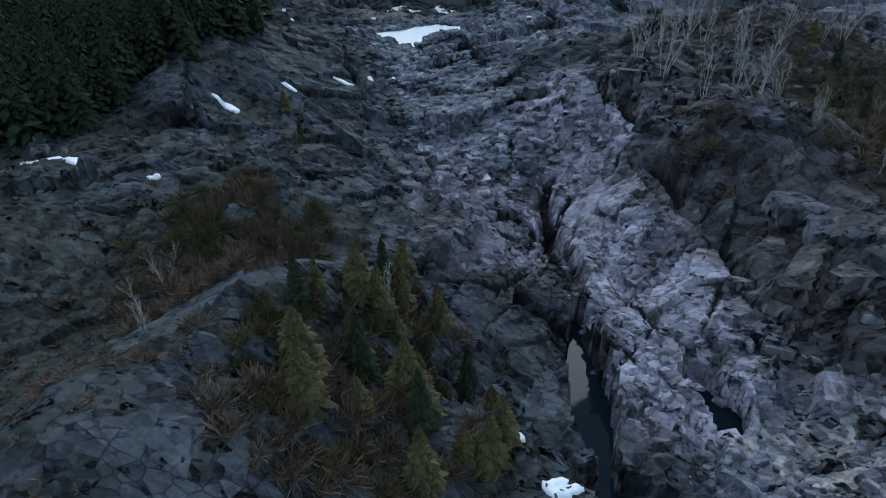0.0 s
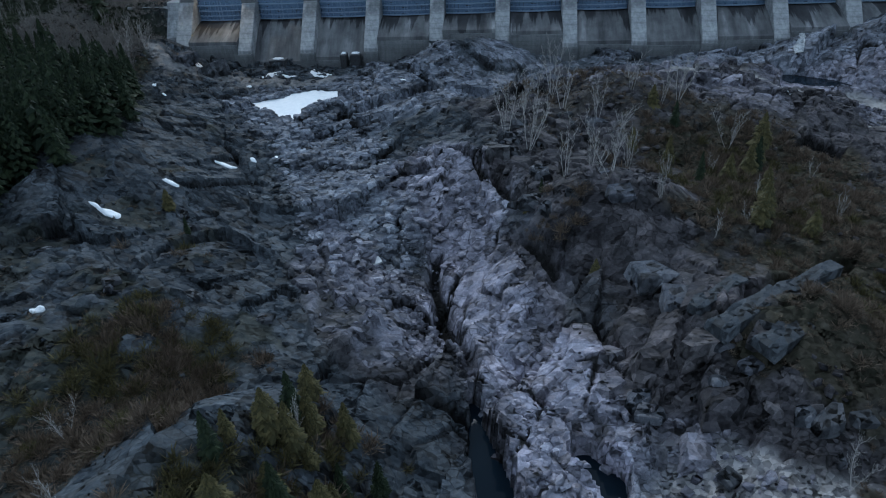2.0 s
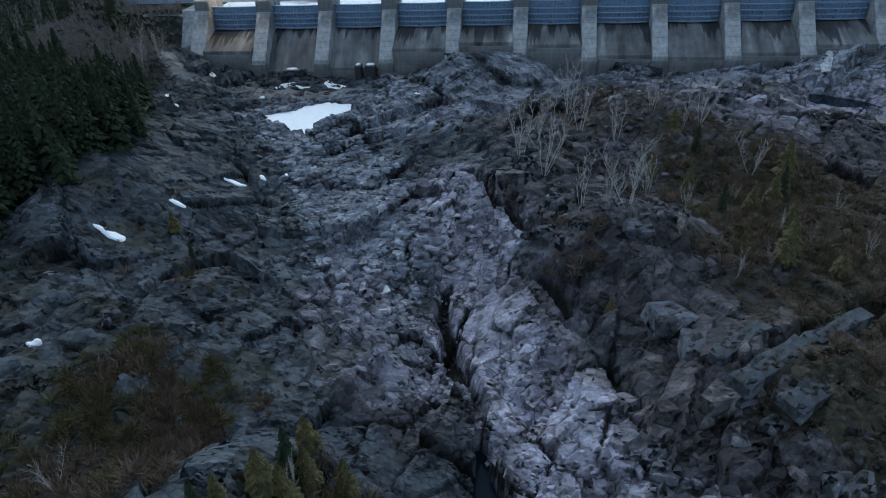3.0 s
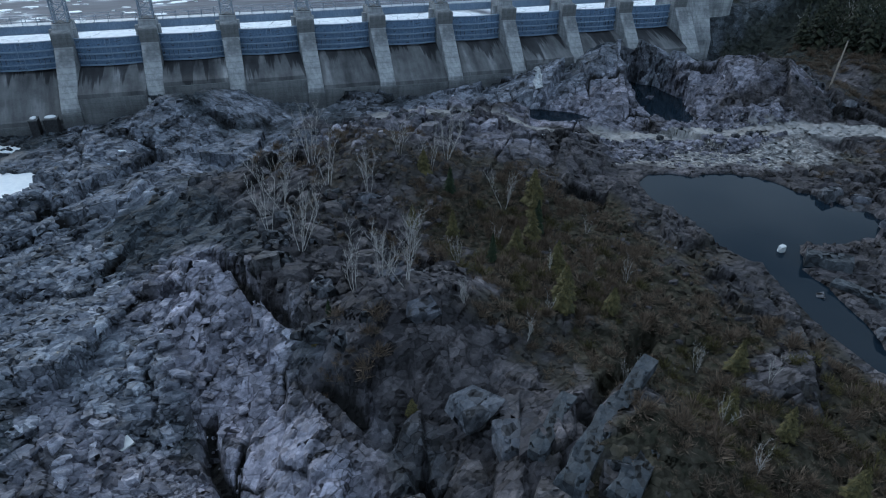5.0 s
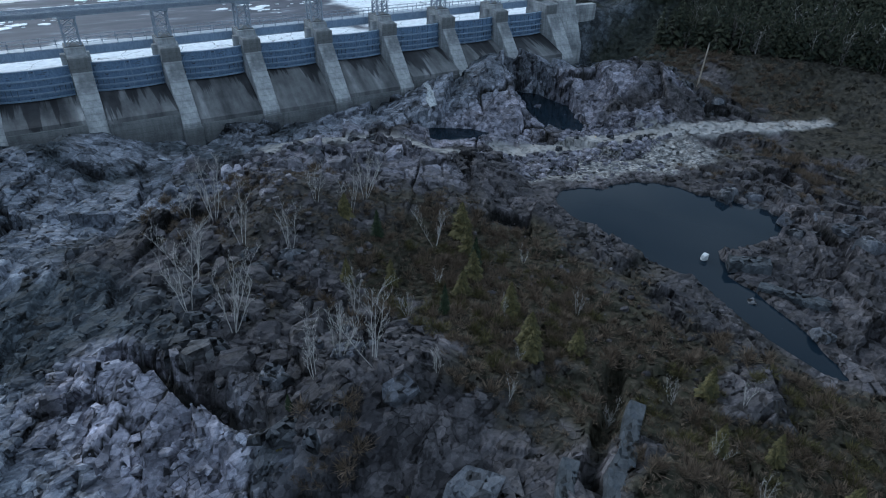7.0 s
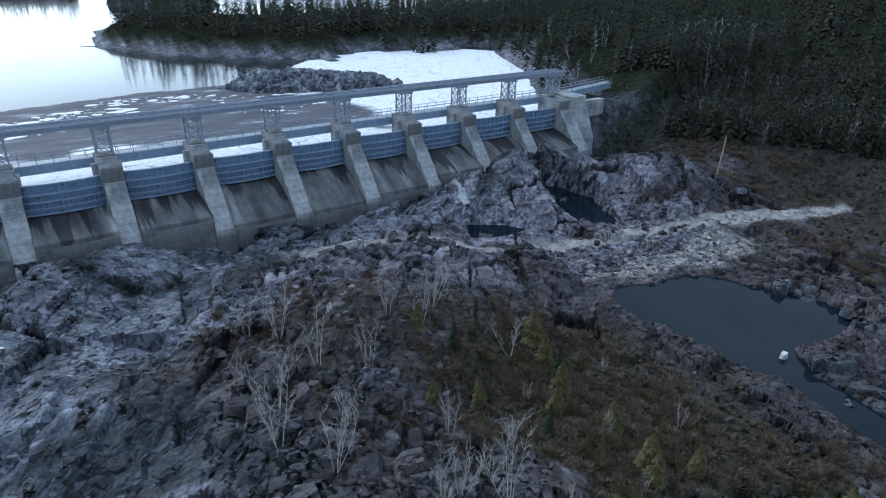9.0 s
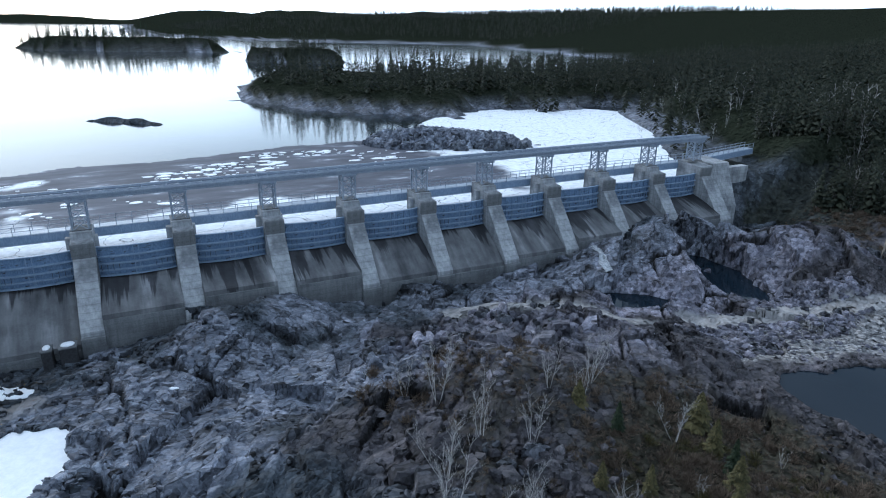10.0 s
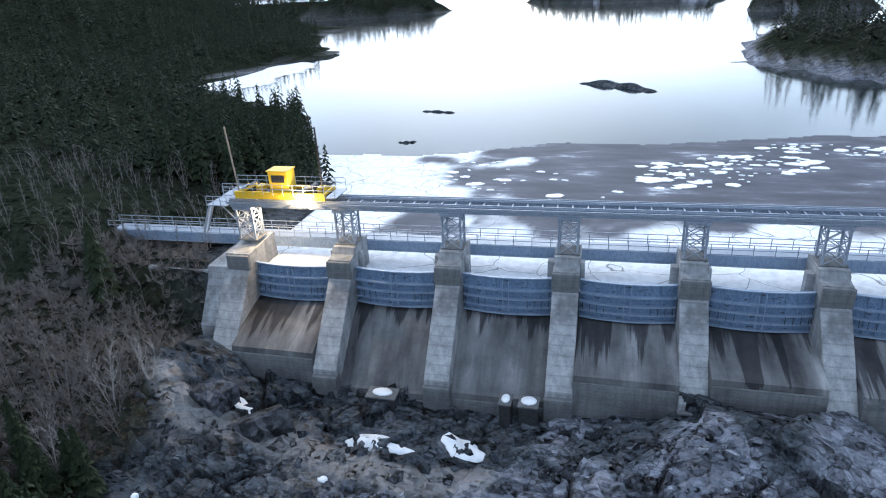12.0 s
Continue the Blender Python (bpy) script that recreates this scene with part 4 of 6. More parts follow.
def crest_gate():
    g = thing("crest_gate", "faded blue steel gate with horizontal ribs between two piers", "sluice gate", "crest gates")
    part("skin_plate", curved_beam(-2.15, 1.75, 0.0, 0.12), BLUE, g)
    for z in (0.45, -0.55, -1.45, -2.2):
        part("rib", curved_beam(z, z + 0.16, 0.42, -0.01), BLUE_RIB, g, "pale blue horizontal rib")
    part("top_cap", curved_beam(1.75, 1.87, 0.14, 0.22), BLUE_RIB, g, "pale steel edge along the top")
    for k in range(9):
        x = -4.2 + 8.4 * k / 8
        y = plan_curve(x)
        part("stiffener", box(bmesh.new(), x - 0.035, x + 0.035, y - 0.14, y - 0.01, -2.05, 1.7), BLUE, g)
    for x in (-0.32, 0.32):
        y = plan_curve(x) - 0.5
        bm = bar(bmesh.new(), (x, y, -2.2), (x, y, 1.75), 0.07)
        part("ladder_rail", bm, BLUE_RIB, g)
    for x0, x1 in ((-4.3, -2.2), (2.2, 4.3)):
        for k in range(4):
            x = x0 + (x1 - x0) * k / 3
            bm = bar(bmesh.new(), (x, plan_curve(x) - 0.45, -1.3), (x, plan_curve(x) - 0.45, -0.5), 0.05)
            part("bracket", bm, DARK_STEEL, g, "dark bracket between two ribs")
    return g


first = crest_gate()
for i in range(12):
    x = pier_x(i) + BAY / 2
    m = Matrix.Translation((x, 0, lift(x)))
    if i == 0:
        first.matrix_basis = m
    else:
        copy_thing(first, m)


# ---------------------------------------------------------------- steelwork on the piers
RUN_Z, RUN_Y, DECK_Z = 7.9, 3.4, 3.1


def lattice_tower():
    t = thing("lattice_tower", "grey steel lattice tower standing on a dam pier", "tower", "lattice towers")
    w, h = 0.95, RUN_Z - 3.9
    for sx in (-1, 1):
        for sy in (-1, 1):
            part("leg", box(bmesh.new(), sx * w - 0.1, sx * w + 0.1, sy * w - 0.1, sy * w + 0.1, 0, h), STEEL, t)
    n = 3
    for axis in (0, 1):
        for s in (-1, 1):
            for k in range(n):
                z0, z1 = h * k / n, h * (k + 1) / n
                ends = [(-w, z0, w, z1), (w, z0, -w, z1), (-w, z1, w, z1)]
                for a, za, b, zb in ends:
                    p, q = ((a, s * w, za), (b, s * w, zb)) if axis else ((s * w, a, za), (s * w, b, zb))
                    part("brace", bar(bmesh.new(), p, q, 0.085), STEEL, t)
    part("base_plate", box(bmesh.new(), -1.25, 1.25, -1.25, 1.25, 0.0, 0.12, 0.02), CONCRETE_DARK, t)
    part("cap_beam", box(bmesh.new(), -1.15, 1.15, -1.3, 1.3, h - 0.3, h - 0.01, 0.02), STEEL, t)
    return t


first = lattice_tower()
for i in range(PIERS):
    x = pier_x(i)
    m = Matrix.Translation((x, RUN_Y, 3.9 + lift(x)))
    if i == 0:
        first.matrix_basis = m
    else:
        copy_thing(first, m)


def runway():
    r = thing("gantry_runway", "grey steel runway beams with rails on the towers", "crane runway")
    x0, x1 = pier_x(0) - 1.5, pier_x(12) + 1.8
    for y in (RUN_Y - 0.95, RUN_Y + 0.95):
        bm = bmesh.new()
        bar(bm, (x0, y, RUN_Z + lift(x0) + 0.07), (x1, y, RUN_Z + lift(x1) + 0.07), 0.42, 0.12)
        bar(bm, (x0, y, RUN_Z + lift(x0) + 0.42), (x1, y, RUN_Z + lift(x1) + 0.42), 0.12, 0.6)
        bar(bm, (x0, y, RUN_Z + lift(x0) + 0.77), (x1, y, RUN_Z + lift(x1) + 0.77), 0.42, 0.12)
        part("beam", bm, STEEL, r)
        part("rail", bar(bmesh.new(), (x0, y, RUN_Z + lift(x0) + 0.9), (x1, y, RUN_Z + lift(x1) + 0.9), 0.1, 0.13), STEEL, r)
    for y in (RUN_Y - 1.75, RUN_Y + 1.75):
        part("walkway_edge", bar(bmesh.new(), (x0, y, RUN_Z + lift(x0) + 0.75), (x1, y, RUN_Z + lift(x1) + 0.75), 0.1, 0.2), STEEL, r)
    tie = box(bmesh.new(), -0.07, 0.07, -1.7, 1.7, -0.06, 0.06)
    first_tie = part("cross_tie", tie, STEEL, r)
    n = int((x1 - x0) / 1.5)
    for k in range(n + 1):
        x = x0 + 0.3 + k * 1.5
        m = Matrix.Translation((x, RUN_Y, RUN_Z + lift(x) + 0.62))
        if k == 0:
            first_tie.matrix_basis = m
        else:
            shared("cross_tie", first_tie.data, r, m)


runway()


def footbridge():
    b = thing("service_bridge", "blue-grey steel girder footbridge with handrails along the dam", "footbridge")
    runs = [((-118, 6.9), (50, 6.9)), ((50, 6.9), (74, 11.5))]
    post = None
    for (xa, ya), (xb, yb) in runs:
        d = Vector((xb - xa, yb - ya, 0)).normalized()
        side = Vector((-d.y, d.x, 0))
        za, zb = DECK_Z + lift(xa), DECK_Z + lift(xb)
        for s in (-1.0, 1.0):
            o = side * s
            a, c = Vector((xa, ya, za)) + o, Vector((xb, yb, zb)) + o
            part("girder", bar(bmesh.new(), a - Vector((0, 0, 0.62)), c - Vector((0, 0, 0.62)), 0.2, 1.1), BLUE_RIB, b, "pale blue plate girder")
            part("flange", bar(bmesh.new(), a - Vector((0, 0, 1.22)), c - Vector((0, 0, 1.22)), 0.42, 0.08), STEEL, b)
            for h in (0.55, 1.1):
                up = Vector((0, 0, h))
                part("handrail", bar(bmesh.new(), a + up, c + up, 0.07), STEEL, b)
            n = int((c - a).length / 2.0)
            for k in range(n + 1):
                q = a + (c - a) * (k / n)
                if post is None:
                    post = part("rail_post", box(bmesh.new(), -0.035, 0.035, -0.035, 0.035, 0, 1.1), STEEL, b)
                    post.location = q
                else:
                    shared("rail_post", post.data, b, Matrix.Translation(q))
        if xa > 0:  # blocks that carry the span to the bank
            for u, mat, said in ((0.42, OCHRE, "ochre-stained concrete support block"), (0.8, CONCRETE, "pale concrete support block")):
                q = Vector((xa + (xb - xa) * u, ya + (yb - ya) * u, za - 1.26))
                part("support_block", box(bmesh.new(), q.x - 0.7, q.x + 0.7, q.y - 1.2, q.y + 1.2, min(floor_at(q.x, q.y), q.z - 1.4) - 0.3, q.z, 0.06), mat, b, said)
        part("deck", bar(bmesh.new(), (xa, ya, za - 0.03), (xb, yb, zb - 0.03), 1.9, 0.06), STEEL, b)


footbridge()


def gantry_hoist():
    z = RUN_Z + 1.0 + lift(-91)
    h = thing("gantry_hoist", "bright yellow gate hoist carriage parked on the runway rails", "gantry crane", at=(-91, RUN_Y, z))
    bm = box(bmesh.new(), -5.4, 5.4, -1.5, -1.2, 0.15, 0.95, 0.04)
    part("side_frame", bm, YELLOW, h)
    part("side_frame", box(bmesh.new(), -5.4, 5.4, 1.2, 1.5, 0.15, 0.95, 0.04), YELLOW, h)
    part("bed", box(bmesh.new(), -5.3, 5.3, -1.2, 1.2, 0.45, 0.6, 0.02), DARK_STEEL, h, "dark chequered floor plate")
    for x in (-5.25, 5.05):
        part("end_frame", box(bmesh.new(), x, x + 0.2, -1.2, 1.2, 0.2, 0.9, 0.03), YELLOW, h)
    cab = part("cabin", box(bmesh.new(), -1.3, 1.0, -0.9, 0.9, 0.6, 3.1, 0.06), YELLOW, h, "boxy yellow control cabin")
    part("roof", box(bmesh.new(), -1.42, 1.12, -1.02, 1.02, 3.1, 3.22, 0.03), YELLOW, cab)
    part("window", box(bmesh.new(), -0.9, 0.6, -0.94, -0.905, 1.9, 2.7), DARK_STEEL, cab)
    for x in (-3.9, 3.4):
        bm = bmesh.new()
        bmesh.ops.create_cone(bm, cap_ends=True, segments=18, radius1=0.45, radius2=0.45, depth=1.7, matrix=Matrix.Translation((x, 0, 1.05)) @ pose(0, 0, 0, 90, 0, 0))
        part("winch_drum", bm, DARK_STEEL, h, "dark cable winch drum")
        part("gearbox", box(bmesh.new(), x + 0.7, x + 1.5, -0.6, 0.5, 0.6, 1.35, 0.08), YELLOW, h)
        part("motor", box(bmesh.new(), x - 1.1, x - 0.5, -0.4, 0.4, 0.6, 1.15, 0.1), STEEL, h)
    bm = bmesh.new()
    bar(bm, (-4.4, -1.2, 1.0), (-2.6, -1.2, 1.8), 0.28)
    part("chute_arm", bm, YELLOW, h)
    for k, x in enumerate((-5.1, 5.0)):
        part("mast", bar(bmesh.new(), (x, -0.9, 0.5), (x - 0.35 * (1 - k) - 0.1, -0.9, 8.0), 0.14), TIMBER if k == 0 else DARK_STEEL, h, "tall bare upright mast")
    for y in (-1.62, 1.62):
        for zz in (1.35, 1.85):
            part("handrail", bar(bmesh.new(), (-6.6, y, zz), (6.6, y, zz), 0.06), STEEL, h)
        for k in range(12):
            x = -6.6 + 1.2 * k
            part("rail_post", bar(bmesh.new(), (x, y, 0.6), (x, y, 1.85), 0.05), STEEL, h)
    for x in (-6.1, 6.1):
        part("end_platform", box(bmesh.new(), x - 0.6, x + 0.6, -1.7, 1.7, 0.5, 0.6), STEEL, h)
    for x in (-4.6, 4.6):
        for y in (-0.95, 0.95):
            bm = bmesh.new()
            bmesh.ops.create_cone(bm, cap_ends=True, segments=16, radius1=0.3, radius2=0.3, depth=0.16, matrix=Matrix.Translation((x, y, 0.27)) @ pose(0, 0, 0, 90, 0, 0))
            part("wheel", bm, DARK_STEEL, h)
    part("work_lamp", box(bmesh.new(), 2.3, 3.9, -1.72, -1.56, 0.0, 0.14, 0.02), LAMP, h, "glowing warm work lamp")


TIMBER = plain_material("grey_timber", (0.20, 0.17, 0.14), (0.36, 0.31, 0.26), 4, 0.85)
LAMP, lamp_nodes, lamp_bsdf = material("lit_lamp", 0.4)
lamp_bsdf.inputs["Base Color"].default_value = (1.0, 0.75, 0.4, 1)
lamp_bsdf.inputs["Emission Color"].default_value = (1.0, 0.72, 0.36, 1)
lamp_bsdf.inputs["Emission Strength"].default_value = 14.0
gantry_hoist()
# light at the work lamp, plus one added without a fixture to warm the end pier
for lx in (-88.2, -93.8):
    glow = new("lamp_and_fill_light", bpy.data.lights.new("lamp_and_fill_light", "POINT"))
    glow.data.energy, glow.data.color, glow.data.shadow_soft_size = (2000 if lx > -90 else 1700), (1.0, 0.66, 0.34), 0.25
    glow.location = (lx, RUN_Y - (2.1 if lx > -90 else 0.2), RUN_Z + (0.95 if lx > -90 else -0.9))


def stair_platform():
    p = thing("access_platform", "grey steel access platform with railings beside the end tower", "platform", at=(-97.6, RUN_Y, RUN_Z + lift(-98)))
    part("deck", box(bmesh.new(), -2.4, 0.2, -1.8, 1.8, 0.3, 0.38), STEEL, p)
    for y in (-1.75, 1.75):
        for zz in (0.9, 1.4):
            part("handrail", bar(bmesh.new(), (-2.4, y, zz), (0.2, y, zz), 0.06), STEEL, p)
        for x in (-2.4, -1.5, -0.6, 0.2):
            part("rail_post", bar(bmesh.new(), (x, y, 0.38), (x, y, 1.4), 0.05), STEEL, p)
    for y in (-1.2, -0.4):
        part("stringer", bar(bmesh.new(), (-2.4, y, 0.3), (-4.6, y + 1.0, -3.7), 0.12, 0.25), STEEL, p)
    for k in range(14):
        t = (k + 0.5) / 14
        part("tread", box(bmesh.new(), -2.4 - 2.2 * t - 0.13, -2.4 - 2.2 * t + 0.13, -1.2 + t, -0.4 + t, 0.3 - 4.0 * t - 0.02, 0.3 - 4.0 * t + 0.02), STEEL, p)
    part("strut", bar(bmesh.new(), (-2.3, 0, 0.3), (0.4, 0, -2.5), 0.14), STEEL, p)


stair_platform()


def drain_box(x, y, z, w):
    d = thing("drain_outlet", "drain outlet box at the foot of the dam, shaded mouth painted as a near-black body", "drain outlet", "drain outlets", at=(x, y, z))
    # solid body; the shade inside the open mouth is put into its near-black colour
    part("body", box(bmesh.new(), -w / 2, w / 2, -0.9, 0.9, -4, 0.1, 0.05), DARK_STEEL, d)
    part("lid", box(bmesh.new(), -w / 2 - 0.08, w / 2 + 0.08, -0.98, 0.9, 0.1, 0.3, 0.04), CONCRETE_DARK, d)


drain_box(-77.4, -7.7, -8.4, 3.0)
drain_box(-64.9, -7.7, -7.6, 1.1)
drain_box(-62.7, -7.7, -7.6, 1.8)


def power_pole():
    p = thing("wooden_pole", "weathered wooden pole leaning slightly on the rocky bank", "pole", at=(57, -30.8, floor_at(57, -30.8)))
    bm = bmesh.new()
    bmesh.ops.create_cone(bm, cap_ends=True, segments=10, radius1=0.17, radius2=0.11, depth=8.0, matrix=Matrix.Translation((0.35, 0, 3.8)) @ pose(0, 0, 0, 0, 4.5, 0))
    part("shaft", bm, TIMBER, p)
    part("cap", box(bmesh.new(), 0.5, 0.82, -0.13, 0.13, 7.75, 7.85), DARK_STEEL, p)


power_pole()

# ---------------------------------------------------------------- loose rock
def stone_kinds(n, seed, corners=12):
    """Angular stones: hulls of a few points, cut flat below."""
    rnd = random.Random(seed)
    out = []
    for _ in range(n):
        bm = bmesh.new()
        for c in range(corners):
            if c < 8:  # a skewed block
                v = Vector((1 if c & 1 else -1, 1 if c & 2 else -1, 1 if c & 4 else -1)) * 0.72
                v = Vector((v.x * rnd.uniform(0.6, 1.15), v.y * rnd.uniform(0.6, 1.15), v.z * rnd.uniform(0.5, 1.05)))
            else:  # and a few broken corners
                v = Vector((rnd.gauss(0, 1), rnd.gauss(0, 1), rnd.gauss(0, 1))).normalized() * rnd.uniform(0.85, 1.02)
            bm.verts.new(v * 0.5)
        r = bmesh.ops.convex_hull(bm, input=bm.verts)
        for v in {g for g in r["geom_interior"] + r["geom_unused"] if isinstance(g, bmesh.types.BMVert)}:
            bm.verts.remove(v)
        bmesh.ops.triangulate(bm, faces=bm.faces)
        bm.verts.index_update()
        v = np.array([v.co[:] for v in bm.verts])
        f = np.array([[q.index for q in fc.verts] for fc in bm.faces])
        out.append((v, f))
        bm.free()
    return out


def slab_kinds(n, seed):
    """Flat broken pieces: a skewed many-cornered plate with a tilted top and knocked-off corners."""
    rnd = random.Random(seed)
    out = []
    for _ in range(n):
        m = rnd.choice((4, 4, 5, 5, 6))
        turn = rnd.uniform(0, 6.28)
        ring = [(turn + 6.283 * (k + rnd.uniform(-0.3, 0.3)) / m, rnd.uniform(0.42, 0.58)) for k in range(m)]
        tilt = (rnd.uniform(-0.35, 0.35), rnd.uniform(-0.35, 0.35))
        draw = rnd.uniform(0.72, 0.92)
        v = [(r * math.cos(a) * 1.08, r * math.sin(a) * 1.08, -0.5) for a, r in ring]
        for a, r in ring:
            x, y = r * math.cos(a) * draw, r * math.sin(a) * draw
            v.append((r * math.cos(a), r * math.sin(a), 0.15 + tilt[0] * x + tilt[1] * y + rnd.uniform(-0.12, 0.05)))
        for a, r in ring:
            x, y = r * math.cos(a) * draw * rnd.uniform(0.85, 1), r * math.sin(a) * draw * rnd.uniform(0.85, 1)
            v.append((x, y, 0.42 + 1.6 * (tilt[0] * x + tilt[1] * y)))
        f = []
        for lvl in (0, m):
            for k in range(m):
                p, q = lvl + k, lvl + (k + 1) % m
                f += [(p, q, q + m), (p, q + m, p + m)]
        f += [(2 * m, 2 * m + k, 2 * m + k + 1) for k in range(1, m - 1)]
        out.append((np.array(v), np.array(f)))
    return out


KINDS = slab_kinds(22, 5) + stone_kinds(6, 5, 9)


def on_track(x, y, gap=2.4):
    if y < -52:
        return False
    p, q = np.array([x]), np.array([y])
    return min(float(along(p, q, w)[0]) for w in TRACKS) < gap


def throw(n, seed, place, size, power=2.2, flat=0.48, sink=0.22):
    rnd = random.Random(seed)
    rows = []
    tries = 0
    while len(rows) < n and tries < n * 6:
        tries += 1
        x, y = place(rnd)
        if y > -7.6 or (on_track(x, y, 1.5)):
            continue
        s = size[0] + (size[1] - size[0]) * rnd.random() ** power
        z = floor_at(x, y)
        rows.append((rnd.randrange(len(KINDS)), x, y, z + s * flat * (0.5 - sink), rnd.uniform(0, 6.28), rnd.uniform(-0.3, 0.3), s * rnd.uniform(0.8, 1.5), s * rnd.uniform(0.6, 1.0), s * flat * rnd.uniform(0.7, 1.2)))
    return rows


def on_line(way, wide):
    def pick(rnd):
        k = rnd.randrange(len(way) - 1)
        t = rnd.random()
        (ax, ay), (bx, by) = way[k], way[k + 1]
        return ax + (bx - ax) * t + rnd.gauss(0, wide), ay + (by - ay) * t + rnd.gauss(0, wide)
    return pick


def in_oval(cx, cy, rx, ry):
    def pick(rnd):
        a, r = rnd.uniform(0, 6.28), math.sqrt(rnd.random())
        return cx + rx * r * math.cos(a), cy + ry * r * math.sin(a)
    return pick


rows = throw(9000, 1, on_line(RUBBLE, 3.7), (0.22, 1.8), 3.6, 0.34)
rows += throw(500, 2, on_line(((-48, -71), (-43, -79), (-38, -90)), 0.7), (0.2, 0.9), 2.8, 0.4)
rows += throw(240, 13, on_line(GULLY[5:7], 1.4), (0.2, 1.0), 2.8, 0.4)
tagged(soup("rubble", KINDS, rows, ROCK), "loose angular grey rubble filling the gully", "rubble", kind="stuff")


def pack(rows, seed, size, turn, inside, box_, loose=0.12, flat=0.55, up=0.1):
    """Jointed blocks side by side, in courses along one direction, where inside(x, y) allows."""
    rnd = random.Random(seed)
    c, s = math.cos(turn), math.sin(turn)
    x0, x1, y0, y1 = box_
    r = int(max(x1 - x0, y1 - y0) / size)
    mx, my = (x0 + x1) / 2, (y0 + y1) / 2
    for i in range(-r, r):
        for j in range(-r, r):
            u, v = (i + 0.5 * (j % 2) + rnd.uniform(-0.25, 0.25)) * size * 1.35, (j + rnd.uniform(-0.2, 0.2)) * size
            x, y = mx + u * c - v * s, my + u * s + v * c
            q, lean, k, a = rnd.uniform(0.75, 1.25), rnd.uniform(-loose, loose), rnd.randrange(22), rnd.choice((0, 3.14)) + turn + rnd.uniform(-2, 2) * loose
            lift_, sx, sy = rnd.uniform(-0.15, 0.3), rnd.uniform(1.1, 1.55), rnd.uniform(0.85, 1.15)
            if not (x0 < x < x1 and y0 < y < y1) or y > -8 or inside(x, y) < rnd.random() or on_track(x, y):
                continue
            w = size * q
            rows.append((k, x, y, floor_at(x, y) + w * (up + lift_ * 0.5) - 0.25 * w * flat, a, lean, w * sx, w * sy, w * flat * 1.3))
    return rows


def by_oval(cx, cy, rx, ry, turn=0, dense=1.0):
    return lambda x, y: dense * float(np.clip((1 - oval(np.array([x]), np.array([y]), cx, cy, rx, ry, turn)[0]) * 4, 0, 1))


rows = pack([], 32, 2.6, 0.7, by_oval(-31, -56, 8, 12, 20, 0.8), (-42, -20, -72, -42), up=0.0)
rows = pack(rows, 33, 1.25, 0.4, by_oval(-14, -25, 20, 8, 8, 0.95), (-36, 8, -36, -14), loose=0.4, flat=0.75, up=0.2)
rows = pack(rows, 39, 2.3, 0.6, by_oval(-16, -28, 19, 8, 0, 0.35), (-38, 6, -40, -16), loose=0.35, flat=0.6, up=0.12)
rows = pack(rows, 34, 3.0, 0.8, by_oval(-22, -88, 8, 9, 0, 0.75), (-32, -10, -100, -76), up=0.0)
rows = pack(rows, 37, 1.6, 0.5, by_oval(36, -66, 9, 16, 0, 0.7), (24, 48, -86, -46), loose=0.3, up=0.1)
rows = pack(rows, 38, 2.2, 0.9, by_oval(33, -20, 12, 8, 0, 0.5), (16, 50, -32, -9), up=0.0)
tagged(soup("fractured_rock", KINDS, rows, ROCK), "jointed blocks of broken grey bedrock", "rock", kind="stuff")
rows = throw(2400, 3, in_oval(24, -36, 22, 6), (0.2, 1.3), 2.8)
rows += throw(700, 4, in_oval(20, -56, 15, 14), (0.2, 0.8), 2.5)
tagged(soup("shore_rubble", KINDS, rows, ROCK), "pale broken stones on the gravel bar by the pond", "rubble", kind="stuff")
rows = throw(800, 5, in_oval(-28, -52, 11, 22), (0.3, 1.4), 2.6)
rows += throw(320, 6, in_oval(-22, -97, 10, 9), (0.2, 1.1), 2.6)
rows += throw(650, 7, in_oval(-70, -17, 30, 9), (0.25, 1.2), 2.4)
rows += throw(420, 8, in_oval(-62, -78, 22, 22), (0.25, 1.0), 2.8)
rows += throw(140, 9, in_oval(-46, -30, 14, 14), (0.25, 1.3), 2.4)
rows += throw(260, 10, in_oval(0, -62, 10, 24), (0.2, 0.7), 2.6)
tagged(soup("scattered_stones", KINDS, rows, ROCK), "scattered broken stones over the bedrock", "stones", kind="stuff")
rnd = random.Random(12)
rows = []
for k in range(1500):
    x, y = in_oval(20, 58, 21, 8.5)(rnd)
    c, s = math.cos(radians(-26)), math.sin(radians(-26))
    x, y = 20 + (x - 20) * c - (y - 58) * s, 58 + (x - 20) * s + (y - 58) * c
    if floor_at(x, y) > -0.3:
        q = rnd.uniform(0.6, 2.6)
        rows.append((rnd.randrange(28), x, y, floor_at(x, y) + 0.2, rnd.uniform(0, 6.28), rnd.uniform(-0.4, 0.4), q, q * 0.9, q * 0.75))
tagged(soup("riprap_spit", KINDS, rows, ROCK), "dark riprap stones on the spit above the dam", "riprap", kind="stuff")


